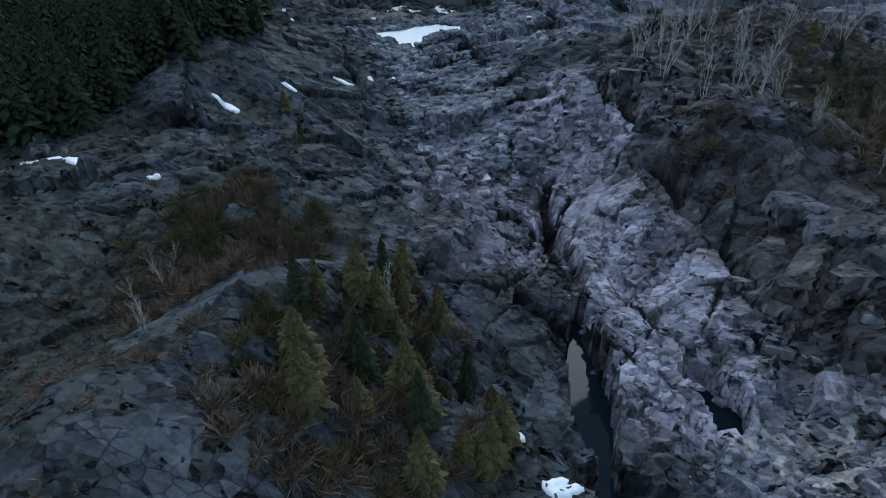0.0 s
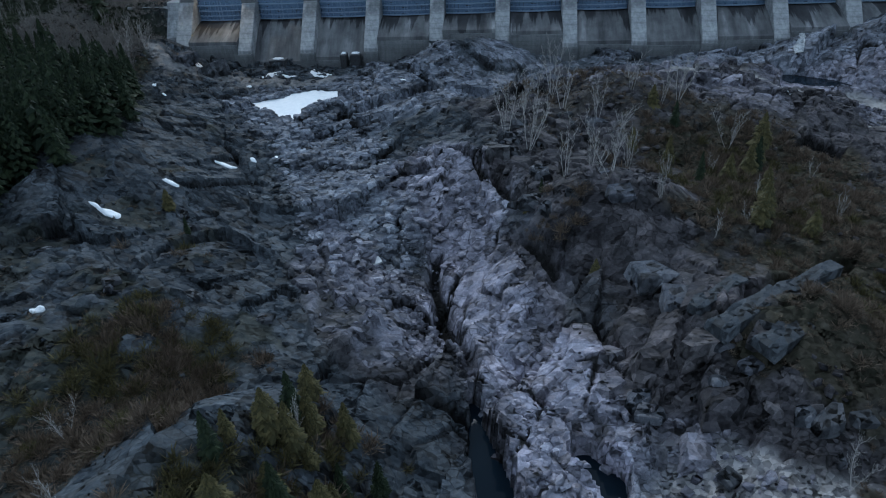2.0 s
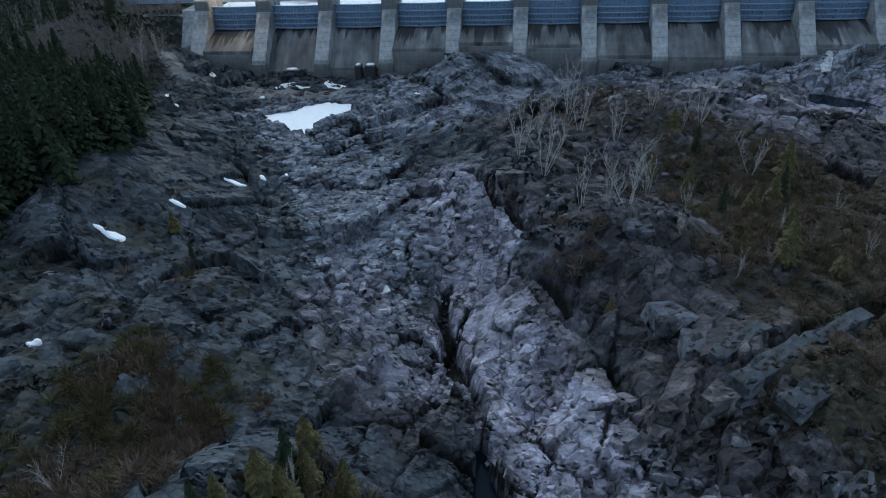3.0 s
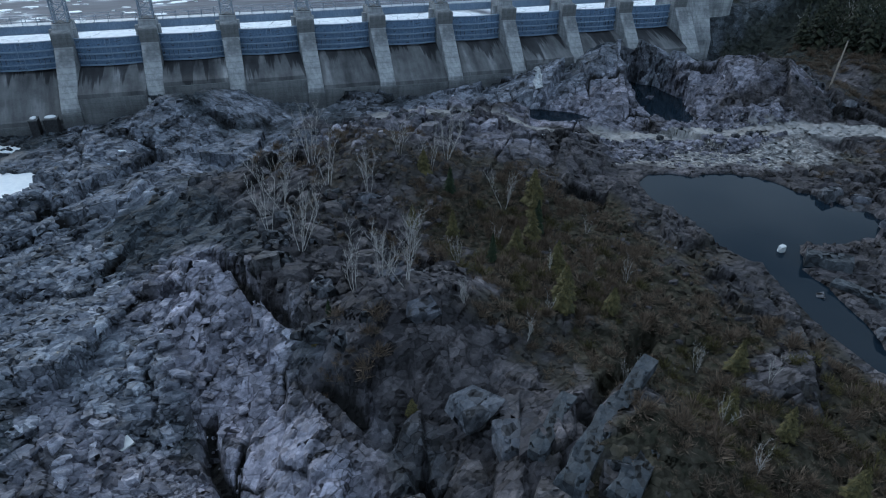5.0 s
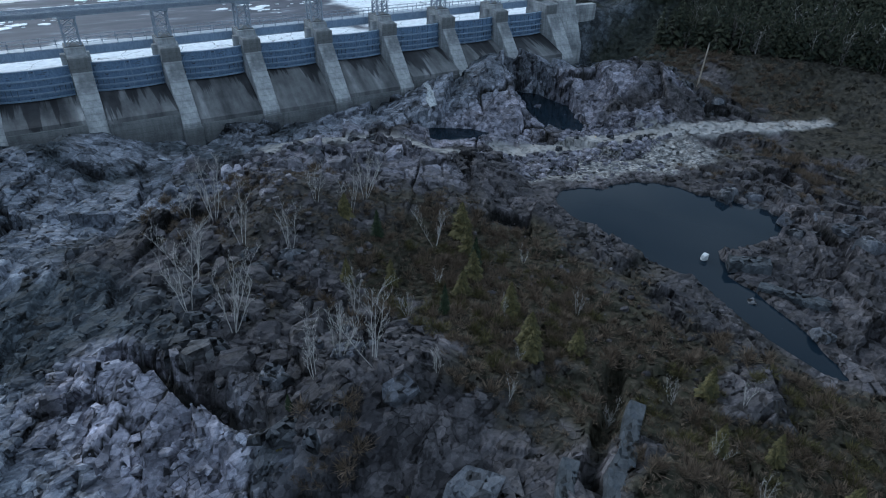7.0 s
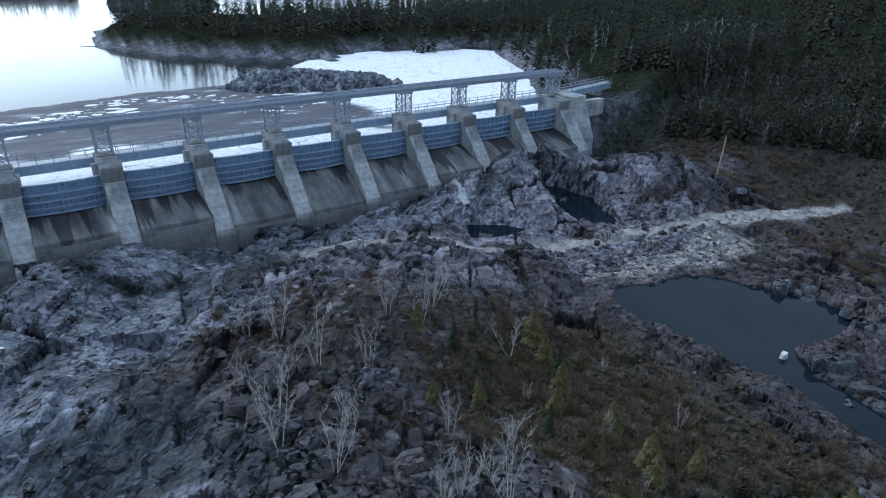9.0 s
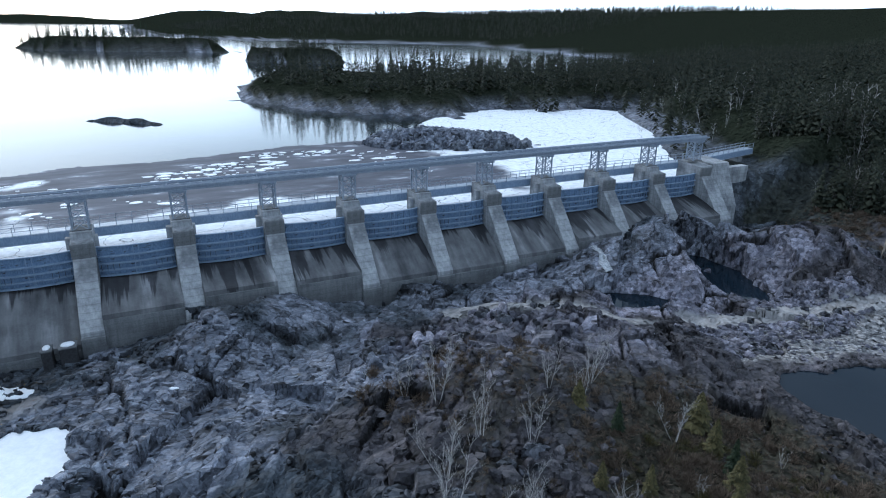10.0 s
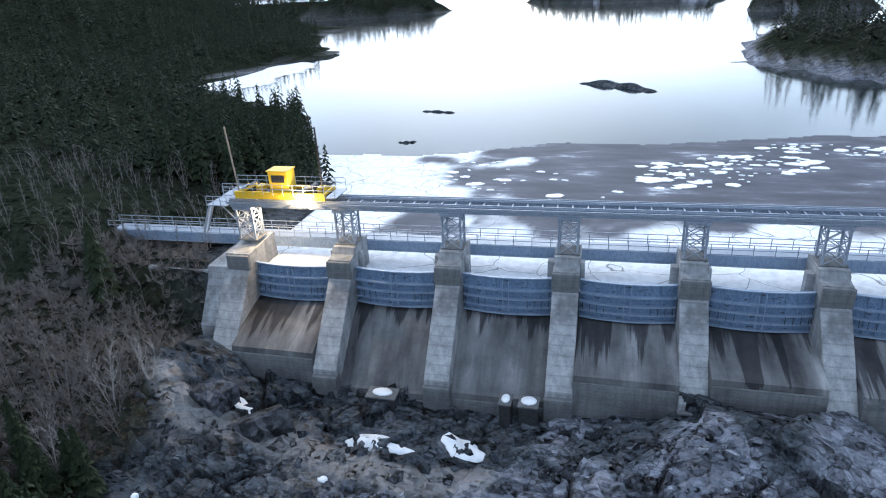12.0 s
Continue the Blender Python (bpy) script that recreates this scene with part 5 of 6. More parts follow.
def boulder_meshes(n, seed):
    """Large stones with worn edges and uneven faces."""
    out = []
    for k in range(n):
        v, f = slab_kinds(1, seed + k)[0] if k % 3 else stone_kinds(1, seed + k, 10)[0]
        bm = bmesh.new()
        vs = [bm.verts.new(p) for p in v]
        for t in f:
            bm.faces.new([vs[i] for i in t])
        bmesh.ops.dissolve_limit(bm, angle_limit=radians(14), verts=bm.verts, edges=bm.edges)
        bmesh.ops.bevel(bm, geom=list(bm.edges), offset=0.022, segments=1, affect="EDGES")
        bmesh.ops.triangulate(bm, faces=bm.faces)
        me = bpy.data.meshes.new("boulder")
        bm.to_mesh(me)
        bm.free()
        me.materials.append(BOULDER)
        paint(me, "scour", np.full(len(me.vertices), 0.05 + 0.03 * k))
        paint(me, "warm", np.full(len(me.vertices), 0.4))
        out.append(me)
    return out


BOULDERS = boulder_meshes(10, 40)


def plank_of_rock(seed):
    """A long split slab with uneven long edges."""
    rnd = random.Random(seed)
    bm = bmesh.new()
    rings = []
    for k in range(6):
        x = -0.5 + k / 5
        w, h, o = rnd.uniform(0.36, 0.5), rnd.uniform(0.36, 0.5), rnd.uniform(-0.06, 0.06)
        rings.append([bm.verts.new(p) for p in ((x, o - w, -0.5), (x + 0.02, o + w, -0.5), (x + 0.02, o + w * 0.9, h * 0.6), (x, o - w * 0.85, h))])
    for a, b in zip(rings[:-1], rings[1:]):
        for k in range(4):
            bm.faces.new((a[k], a[(k + 1) % 4], b[(k + 1) % 4], b[k]))
    bm.faces.new(rings[0][::-1])
    bm.faces.new(rings[-1])
    bmesh.ops.recalc_face_normals(bm, faces=bm.faces)
    bmesh.ops.bevel(bm, geom=[e for e in bm.edges if e.calc_face_angle(0) > 0.5], offset=0.02, segments=1, affect="EDGES")
    me = bpy.data.meshes.new("boulder")
    bm.to_mesh(me)
    bm.free()
    me.materials.append(BOULDER)
    paint(me, "scour", np.full(len(me.vertices), 0.0))
    paint(me, "warm", np.full(len(me.vertices), 0.2))
    return me


BOULDERS += [plank_of_rock(70), plank_of_rock(71)]


def boulder(x, y, sx, sy, sz, turn=0, lean=0, k=0, sink=0.25, label="large angular grey boulder on the bedrock", group="boulders"):
    me = BOULDERS[k].copy()
    me.transform(Matrix.Diagonal((sx, sy, sz, 1)))
    ob = new("boulder", me)
    ob.matrix_basis = pose(x, y, floor_at(x, y) + sz * (0.5 - sink), lean, 0, turn)
    return tagged(ob, label, "boulder", group)


boulder(-25.2, -73, 3.4, 2.6, 2.0, 10, 5, 9, label="flat-topped pale boulder beside bare birches")
boulder(-42, -35.8, 3.6, 1.8, 0.9, 15, 4, 2, label="pale flat slab lying among rubble")
for spot, wide, turn, k, said in (((-47.5, -72.3), 1.7, 40, 3, "small whitish slab in the gully"), ((-53.3, -86.2), 1.6, 10, 4, "small pale slab on the violet rock")):
    shard = boulder(*spot, wide, wide * 0.75, 0.4, turn, 8, k, 0.0, label=said)
    if k == 3:
        shard.data.materials[0] = PALE
white_stone = boulder(15.4, -66.8, 1.0, 0.85, 1.9, 0, 0, 3, 0.0, label="white rounded stone standing in the pond")
white_stone.data.materials[0] = PALE
boulder(17.4, -70.8, 4.2, 1.8, 1.6, 140, 0, 10, 0.15, label="long pale slab at the edge of the pond")
boulder(16.8, -76.4, 6.5, 1.3, 1.3, 118, 0, 11, 0.15, label="long pale slab at the edge of the pond")
boulder(13.4, -81.4, 2.2, 1.9, 0.8, 20, 6, 5, 0.1, label="flat bluish slab in shallow pond water")
boulder(13.0, -74.4, 1.6, 1.0, 1.3, 60, 0, 6, 0.05, label="pale stone in shallow pond water")
boulder(12.2, -78.6, 1.4, 1.1, 1.2, 120, 0, 9, 0.1, label="pale stone in shallow pond water")
boulder(-23.4, -79.5, 4.6, 3.8, 3.0, 30, 8, 6, 0.45, label="big split grey block on the knoll")
boulder(-22.0, -83.5, 4.4, 3.8, 2.8, 75, -6, 3, 0.45, label="big split grey block on the knoll")
boulder(-18.6, -86.8, 7.0, 2.0, 1.1, 40, 8, 10, 0.62, label="long tilted grey slab of bedrock")
boulder(-13.4, -83.0, 7.5, 1.6, 1.0, 36, 8, 11, 0.62, label="long tilted grey slab of bedrock")
boulder(-19.6, -83.8, 6.0, 1.6, 1.0, 42, 5, 11, 0.62, label="long tilted grey slab of bedrock")
boulder(-16.2, -88.6, 6.5, 2.2, 1.0, 38, 10, 10, 0.62, label="long tilted grey slab of bedrock")
boulder(-87.2, -14.2, 5.2, 3.8, 3.2, 20, 8, 1, label="large grey boulder at the foot of the dam's end")
boulder(-92.5, -13.2, 6.0, 4.2, 3.0, -20, 5, 3, label="large grey boulder at the foot of the dam's end")
rnd = random.Random(77)
for area, n, lo, hi in ((in_oval(-29, -60, 8, 14), 34, 0.9, 2.4), (in_oval(-18, -24, 16, 6), 56, 0.9, 2.4), (in_oval(-20, -95, 8, 7), 14, 1.0, 2.6), (in_oval(-60, -15, 16, 4), 9, 0.8, 1.6), (in_oval(-54, -46, 12, 20), 16, 0.9, 1.8), (in_oval(-72, -84, 14, 16), 10, 1.2, 2.6), (in_oval(24, -36, 18, 6), 24, 0.8, 1.8), (in_oval(30, -70, 8, 14), 22, 1.4, 3.4), (in_oval(56, -28, 9, 10), 20, 1.0, 2.6)):
    for _ in range(n):
        x, y = area(rnd)
        if y > -9:
            continue
        s = lo + (hi - lo) * rnd.random() ** 1.7
        boulder(x, y, s * rnd.uniform(0.9, 1.5), s * rnd.uniform(0.75, 1.0), s * rnd.uniform(0.4, 0.62), rnd.uniform(0, 360), rnd.uniform(-14, 14), rnd.randrange(10), 0.3)


def snow_patch(x, y, rx, ry, seed, lift_by=0.12):
    """A thin, ragged lens of snow that lies on the ground."""
    rnd = random.Random(seed)
    rim = [1 + 0.3 * math.sin(k * 0.7 + seed) + rnd.uniform(-0.12, 0.1) for k in range(18)]
    vs, fs = [(x, y, floor_at(x, y) + lift_by + 0.06)], []
    for ring in (0.5, 0.9, 1.0):
        for k in range(18):
            a = 6.2832 * k / 18
            px, py = x + rx * rim[k] * ring * math.cos(a), y + ry * rim[k] * ring * math.sin(a)
            vs.append((px, py, floor_at(px, py) + (lift_by if ring < 0.95 else -0.25)))
    for k in range(18):
        j = (k + 1) % 18
        fs.append((0, 1 + k, 1 + j))
        for r in range(2):
            fs.append((1 + 18 * r + k, 1 + 18 * (r + 1) + k, 1 + 18 * (r + 1) + j, 1 + 18 * r + j))
    ob = mesh_object("snow_patch", vs, fs, SNOW, smooth=True)
    return tagged(ob, "small patch of old white snow on the rock", "snow patch", "snow patches")


for k, (x, y, rx, ry) in enumerate(((-76.2, -13.4, 3.4, 0.9), (-68.2, -12.4, 2.5, 1.2), (-81, -89, 4.2, 1.0), (-76, -88.3, 1.4, 0.7), (-73.1, -72.9, 1.1, 0.8), (-70.6, -65.5, 1.0, 0.45), (-69.5, -53.7, 1.3, 0.45), (-66.5, -52.4, 0.5, 0.3), (-64.2, -51, 0.5, 0.6), (-36.3, -105.5, 1.0, 0.7), (3.5, -35.5, 1.3, 0.6), (-91.5, -12.2, 1.6, 1.0), (-52, -21.2, 0.4, 0.2), (-90.3, -27.1, 0.4, 0.2), (-92.5, -25.5, 0.45, 0.25), (-79.6, -18.2, 0.5, 0.3), (-69, -89, 0.5, 0.3), (-39, -104, 0.6, 0.4))):
    snow_patch(x, y, rx, ry, k + 3)
for x, z, w in ((-77.4, -8.1, 1.1), (-64.9, -7.3, 0.45), (-62.7, -7.3, 0.8)):
    bm = bmesh.new()
    bmesh.ops.create_icosphere(bm, subdivisions=2, radius=1.0)
    for v in bm.verts:
        v.co = Vector((v.co.x * w, v.co.y * 0.7, max(v.co.z, -0.05) * 0.22))
    ob = part("snow_patch", bm, SNOW, None, smooth=True)
    ob.location = (x, -7.7, z + 0.02)
    tagged(ob, "cap of snow on a drain outlet lid", "snow patch", "snow caps")


# ---------------------------------------------------------------- the small fall
def waterfall():
    vs, fs = [], []
    n, m = 26, 9
    rnd = random.Random(8)
    for i in range(n):
        t = i / (n - 1)
        cx, cy = 13.6 - 2.9 * t + 0.3 * math.sin(6 * t), -9.6 - 8.2 * t
        w = 0.6 + 1.1 * t + 0.3 * math.sin(11 * t)
        for j in range(m):
            u = j / (m - 1) - 0.5
            x = cx + u * w
            vs.append((x, cy, max(floor_at(x, cy), floor_at(cx, cy), POOL_Z) + 0.16 - 0.5 * abs(u) ** 2 + rnd.uniform(0, 0.12)))
    for i in range(n - 1):
        for j in range(m - 1):
            a = i * m + j
            fs.append((a, a + 1, a + m + 1, a + m))
    ob = mesh_object("waterfall", vs, fs, FOAM, smooth=True)
    tagged(ob, "thin white leak of water running down the rock", "waterfall")


FOAM = plain_material("foaming_water", (0.07, 0.075, 0.085), (0.56, 0.59, 0.62), 3.5, 0.4, 0, 0.8, 0.15)
waterfall()


def skerry(x, y, long, wide, turn, seed, label):
    """A low bare hump of rock that rises out of the lake."""
    vs, fs, n, m = [], [], 40, 14
    rnd = random.Random(seed)
    c, s = math.cos(radians(turn)), math.sin(radians(turn))
    for i in range(n + 1):
        for j in range(m + 1):
            u, v = 2 * i / n - 1, 2 * j / m - 1
            width = wide * math.sqrt(max(0.02, 1 - u * u)) * (0.75 + 0.5 * math.sin(3.1 * u + seed) ** 2)
            h = (0.55 + 0.75 * abs(math.sin(4.3 * u + 1.7 * seed))) * (1 - v * v) * (1 - u**4) * wide * 0.45 - 0.12 + rnd.uniform(-0.12, 0.12)
            px, py = u * long, v * width + 0.5 * wide * math.sin(2.2 * u + seed)
            vs.append((x + px * c - py * s, y + px * s + py * c, h))
    for i in range(n):
        for j in range(m):
            a = i * (m + 1) + j
            fs.append((a, a + m + 1, a + m + 2, a + 1))
    tagged(mesh_object("skerry", vs, fs, ROCK), label, "islet", "skerries")


skerry(-54, 126, 13, 2.6, -35, 2, "long low islet of bare rock in the calm lake")
skerry(-96, 92, 4.6, 0.9, -5, 3, "small low islet of bare rock in the lake")
skerry(-95, 62, 2.0, 0.8, 10, 5, "small bare rock just above the lake water")


# ---------------------------------------------------------------- trees
def tube(V, F, pts, r0, r1, sides=4):
    base = len(V)
    n = len(pts)
    for k, p in enumerate(pts):
        r = r0 + (r1 - r0) * k / (n - 1)
        d = (pts[min(k + 1, n - 1)] - pts[max(k - 1, 0)]).normalized()
        s = d.orthogonal().normalized()
        q = d.cross(s)
        for j in range(sides):
            a = 6.2832 * j / sides
            V.append(p + (s * math.cos(a) + q * math.sin(a)) * r)
    for k in range(n - 1):
        for j in range(sides):
            a, b = base + k * sides + j, base + k * sides + (j + 1) % sides
            F.append((a, b, b + sides))
            F.append((a, b + sides, a + sides))


def limb(rnd, V, F, start, way, length, r, depth, bend=0.16, sides=4):
    pts, d, p = [start], way.normalized(), start
    n = 5 if depth else 4
    for _ in range(n):
        d = (d + Vector((rnd.gauss(0, bend), rnd.gauss(0, bend), rnd.gauss(0.05, bend * 0.7)))).normalized()
        p = p + d * (length / n)
        pts.append(p)
    tube(V, F, pts, r, r * 0.35, sides)
    if depth:
        for k in range(1, n + 1):
            for _ in range(2 if depth > 1 else 1 + (rnd.random() < 0.5)):
                a = rnd.uniform(0, 6.28)
                side = Vector((math.cos(a), math.sin(a), rnd.uniform(0.3, 1.1)))
                limb(rnd, V, F, pts[k], d * 0.7 + side * 0.6, length * rnd.uniform(0.22, 0.42), r * 0.42, depth - 1, bend * 1.2, 3)


def bare_tree_mesh(name, seed, stems, height, mat, depth=2, lean=0.18, r=0.07):
    rnd = random.Random(seed)
    trunk, ft, twig, fw = [], [], [], []
    for _ in range(stems):
        a = rnd.uniform(0, 6.28)
        d = Vector((math.cos(a) * lean * rnd.random() * 2, math.sin(a) * lean * rnd.random() * 2, 1)).normalized()
        h = height * rnd.uniform(0.75, 1.1)
        pts, p = [Vector((math.cos(a) * 0.12, math.sin(a) * 0.12, -0.3))], Vector((math.cos(a) * 0.12, math.sin(a) * 0.12, -0.3))
        for k in range(6):
            d = (d + Vector((rnd.gauss(0, 0.07), rnd.gauss(0, 0.07), 0.04))).normalized()
            p = p + d * (h / 6)
            pts.append(p)
        tube(trunk, ft, pts, r, r * 0.25, 5)
        for k in range(2, 7):
            for _ in range(2):
                a = rnd.uniform(0, 6.28)
                limb(rnd, twig, fw, pts[k], Vector((math.cos(a), math.sin(a), 1.2)) * 0.7 + d * 0.4, h * rnd.uniform(0.12, 0.3), r * 0.4, depth - 1)
    out = []
    for nm, V, F, mt in (("trunk", trunk, ft, mat), ("crown", twig, fw, mat)):
        me = bpy.data.meshes.new(nm)
        me.from_pydata([v[:] for v in V], [], F)
        me.materials.append(mt)
        me.update()
        out.append((nm, me))
    return out


def bare_tree(meshes, name, x, y, scale, turn, label, category, group):
    t = thing(name, label, category, group)
    t.matrix_basis = pose(x, y, floor_at(x, y), 0, 0, turn) @ Matrix.Scale(scale, 4)
    for nm, me in meshes:
        shared(nm, me, t)
    return t


def spruce_arrays(seed, branches, height=1.0, wide=0.20, sprays=2):
    """A conifer one unit high: whorls of drooping, ragged boughs."""
    rnd = random.Random(seed)
    V, F = [], []
    for k in range(branches):
        t = (k + 0.5) / branches
        z = 0.06 + 0.93 * t**0.9
        reach = wide * (1.02 - t) ** 0.8 * rnd.uniform(0.65, 1.15) + 0.012
        a = k * 2.4 + rnd.uniform(-0.4, 0.4)
        droop = reach * rnd.uniform(0.15, 0.65)
        d, s = Vector((math.cos(a), math.sin(a), 0)), Vector((-math.sin(a), math.cos(a), 0))
        for q in range(sprays):
            w = reach * rnd.uniform(0.28, 0.45)
            tip = d * reach * rnd.uniform(0.8, 1.05) + s * reach * rnd.uniform(-0.35, 0.35) + Vector((0, 0, z - droop * rnd.uniform(0.6, 1.3)))
            mid = d * reach * 0.5 + Vector((0, 0, z - droop * 0.25))
            b = len(V)
            V += [Vector((0, 0, z + 0.02)), mid + s * w + Vector((0, 0, -0.02)), tip, mid - s * w + Vector((0, 0, -0.02)), mid + Vector((0, 0, 0.025))]
            F += [(b, b + 1, b + 4), (b + 1, b + 2, b + 4), (b + 2, b + 3, b + 4), (b + 3, b, b + 4)]
    V.append(Vector((0, 0, 1.02)))
    n = len(V)
    V += [Vector((0.015, 0, 0.9)), Vector((-0.01, 0.012, 0.9)), Vector((-0.01, -0.012, 0.9))]
    F += [(n - 1, n, n + 1), (n - 1, n + 1, n + 2), (n - 1, n + 2, n)]
    return np.array([v[:] for v in V]), np.array(F)


def array_mesh(name, arrays, mat):
    me = bpy.data.meshes.new(name)
    me.from_pydata(arrays[0].tolist(), [], arrays[1].tolist())
    me.materials.append(mat)
    me.update()
    return me


def trunk_mesh():
    V, F = [], []
    tube(V, F, [Vector((0, 0, -0.03)), Vector((0.004, 0, 0.4)), Vector((0, 0, 0.97))], 0.018, 0.003, 6)
    me = bpy.data.meshes.new("trunk")
    me.from_pydata([v[:] for v in V], [], F)
    me.materials.append(BARK)
    me.update()
    return me


TRUNK = trunk_mesh()
CROWNS = {"dark": [array_mesh("crown", spruce_arrays(60 + k, 130, 1, 0.19 + 0.03 * k, 3), NEEDLE) for k in range(3)], "olive": [array_mesh("crown", spruce_arrays(80 + k, 170, 1, 0.27 + 0.05 * k, 4), NEEDLE_OLIVE) for k in range(3)]}


def spruce(x, y, h, tone, k, label, group):
    t = thing("spruce_tree", label, "tree", group)
    t.matrix_basis = pose(x, y, floor_at(x, y), 0, 0, k * 77.0) @ Matrix.Diagonal((h, h, h, 1))
    shared("trunk", TRUNK, t)
    shared("crown", CROWNS[tone][k % 3], t)


BIRCHES = [bare_tree_mesh("birch", 7 + k, 3 + k % 3, 4.6, BIRCH, 3, 0.26, 0.03) for k in range(5)]
SHRUBS = [bare_tree_mesh("shrub", 27 + k, 4, 2.6, TWIG, 2, 0.5, 0.03) for k in range(3)]
SPOTS = ((-35.1, -55, 1.25), (-29.2, -40, 1.2), (-32.7, -59.4, 1.15), (-29.5, -68.6, 0.9), (-25.8, -70.2, 1.05), (-19.8, -44.9, 0.8), (-24.4, -49.2, 0.9), (-13.8, -43.7, 1.0), (-28.2, -47, 1.1), (-33.5, -50.5, 1.0), (-31, -36, 0.8), (-22, -58.5, 0.8), (-26.8, -66.5, 0.85), (-16.5, -46, 0.95), (-9.5, -51.6, 0.8))
for k, (x, y, s) in enumerate(SPOTS):
    bare_tree(BIRCHES[k % 5], "birch_tree", x, y, s * 1.15, k * 67, "leafless pale birch clump growing out of the rocky knoll", "tree", "birches on the knoll")
LOW = ((-21.4, -71.6, 0.5), (-17.5, -75.2, 0.5), (-10.5, -78.8, 0.5), (-14, -72, 0.4), (-11, -66, 0.45), (-5, -80, 0.45), (-15.5, -98, 0.7), (-8, -90, 0.5), (-2, -84, 0.5), (-46.5, -99.5, 0.6), (-44, -104, 0.6), (-55, -107, 0.55), (-60, -100, 0.5), (-13, -58, 0.5), (-4, -68, 0.5), (-19, -63, 0.5), (-2.5, -58, 0.45), (-7.5, -86, 0.45))
for k, (x, y, s) in enumerate(LOW):
    bare_tree(BIRCHES[(k + 2) % 5], "birch_sapling", x, y, s, k * 41, "small leafless birch sapling among heath", "tree", "birch saplings")
CONIFERS = ((-16, -63.9, 3.2), (-9.5, -58.8, 3.6), (-12.1, -70.8, 3.4), (-21, -54.6, 2.6), (-2.2, -81.1, 3.0), (-8.4, -72.6, 2.6), (-17.3, -56.4, 3.0), (-8.1, -57.1, 4.0), (-12.6, -71.8, 3.0), (-6.6, -85.4, 3.2), (-10.2, -65.7, 3.4), (-5.6, -50.7, 4.2), (-7, -54, 4.0), (-12.2, -61, 3.2), (-15.5, -50, 3.0), (-4, -88, 2.8), (-3, -93, 3.0), (-17.5, -46.6, 3.0))
for k, (x, y, h) in enumerate(CONIFERS):
    spruce(x, y, h, "olive" if k % 7 else "dark", k, "young yellow-green conifer growing in the heath", "conifers on the knoll")
NEAR = ((-49.2, -103.3, 3.4), (-47, -95.5, 3.0), (-44.5, -97, 3.4), (-42.2, -99.4, 3.6), (-40.2, -102.4, 3.6), (-43.6, -103.2, 4.2), (-46, -104.2, 4.4), (-47.8, -106.2, 4.0), (-46.4, -108.4, 4.2), (-42.5, -106.2, 4.2), (-39.6, -105.8, 3.4), (-46.6, -100.2, 3.8), (-31.8, -69.3, 1.6), (-27.6, -78.3, 1.8), (-33.2, -71, 1.4), (-66, -72, 2.0), (-69, -69, 2.4))
for k, (x, y, h) in enumerate(NEAR):
    spruce(x, y, h * 0.9, "dark" if k % 3 == 0 else "olive", k + 1, "dense dark green spruce on the rocky mound", "spruces on the mound")
rnd = random.Random(91)
for k in range(16):
    x, y = in_oval(-43.8, -102.5, 5.2, 7)(rnd)
    spruce(x, y, rnd.uniform(1.4, 3.6), "dark" if rnd.random() < 0.35 else "olive", k, "dense dark green spruce on the rocky mound", "spruces on the mound")
for k in range(300):
    x, y = rnd.uniform(-118, -78), rnd.uniform(-92, -24)
    if x < float(west_edge(y)) + 2 - 5 * rnd.random():
        spruce(x, y, rnd.uniform(4.0, 8.0), "dark", k, "tall dark spruce on the west bank", "spruces on the west bank")

# heath and low brush
rnd = random.Random(31)
BRUSH = []
for k in range(6):
    V, F = [], []
    for _ in range(26):
        a, e = rnd.uniform(0, 6.28), math.asin(rnd.uniform(0.2, 1))
        d = Vector((math.cos(a) * math.cos(e), math.sin(a) * math.cos(e), math.sin(e)))
        tip = d * rnd.uniform(0.5, 1.0)
        s = d.orthogonal().normalized() * 0.032
        b = len(V)
        V += [Vector((0, 0, 0)), tip * 0.6 + s, tip, tip * 0.6 - s]
        F += [(b, b + 1, b + 2), (b, b + 2, b + 3)]
    BRUSH.append((np.array([v[:] for v in V]), np.array(F)))
BUSHES = []
for k in range(6):
    V, F = [], []
    for _ in range(110):
        a, e = rnd.uniform(0, 6.28), math.asin(rnd.uniform(0.15, 1))
        d = Vector((math.cos(a) * math.cos(e), math.sin(a) * math.cos(e), math.sin(e)))
        root = Vector((rnd.gauss(0, 0.16), rnd.gauss(0, 0.16), 0))
        tip = root + d * rnd.uniform(0.45, 1.0)
        s = d.orthogonal().normalized().lerp(Vector((rnd.gauss(0, 1), rnd.gauss(0, 1), rnd.gauss(0, 1))).normalized(), 0.5) * 0.016
        b = len(V)
        V += [root, root.lerp(tip, 0.55) + s + Vector((rnd.gauss(0, 0.03), rnd.gauss(0, 0.03), 0)), tip, root.lerp(tip, 0.6) - s]
        F += [(b, b + 1, b + 2), (b, b + 2, b + 3)]
    BUSHES.append((np.array([v[:] for v in V]), np.array(F)))


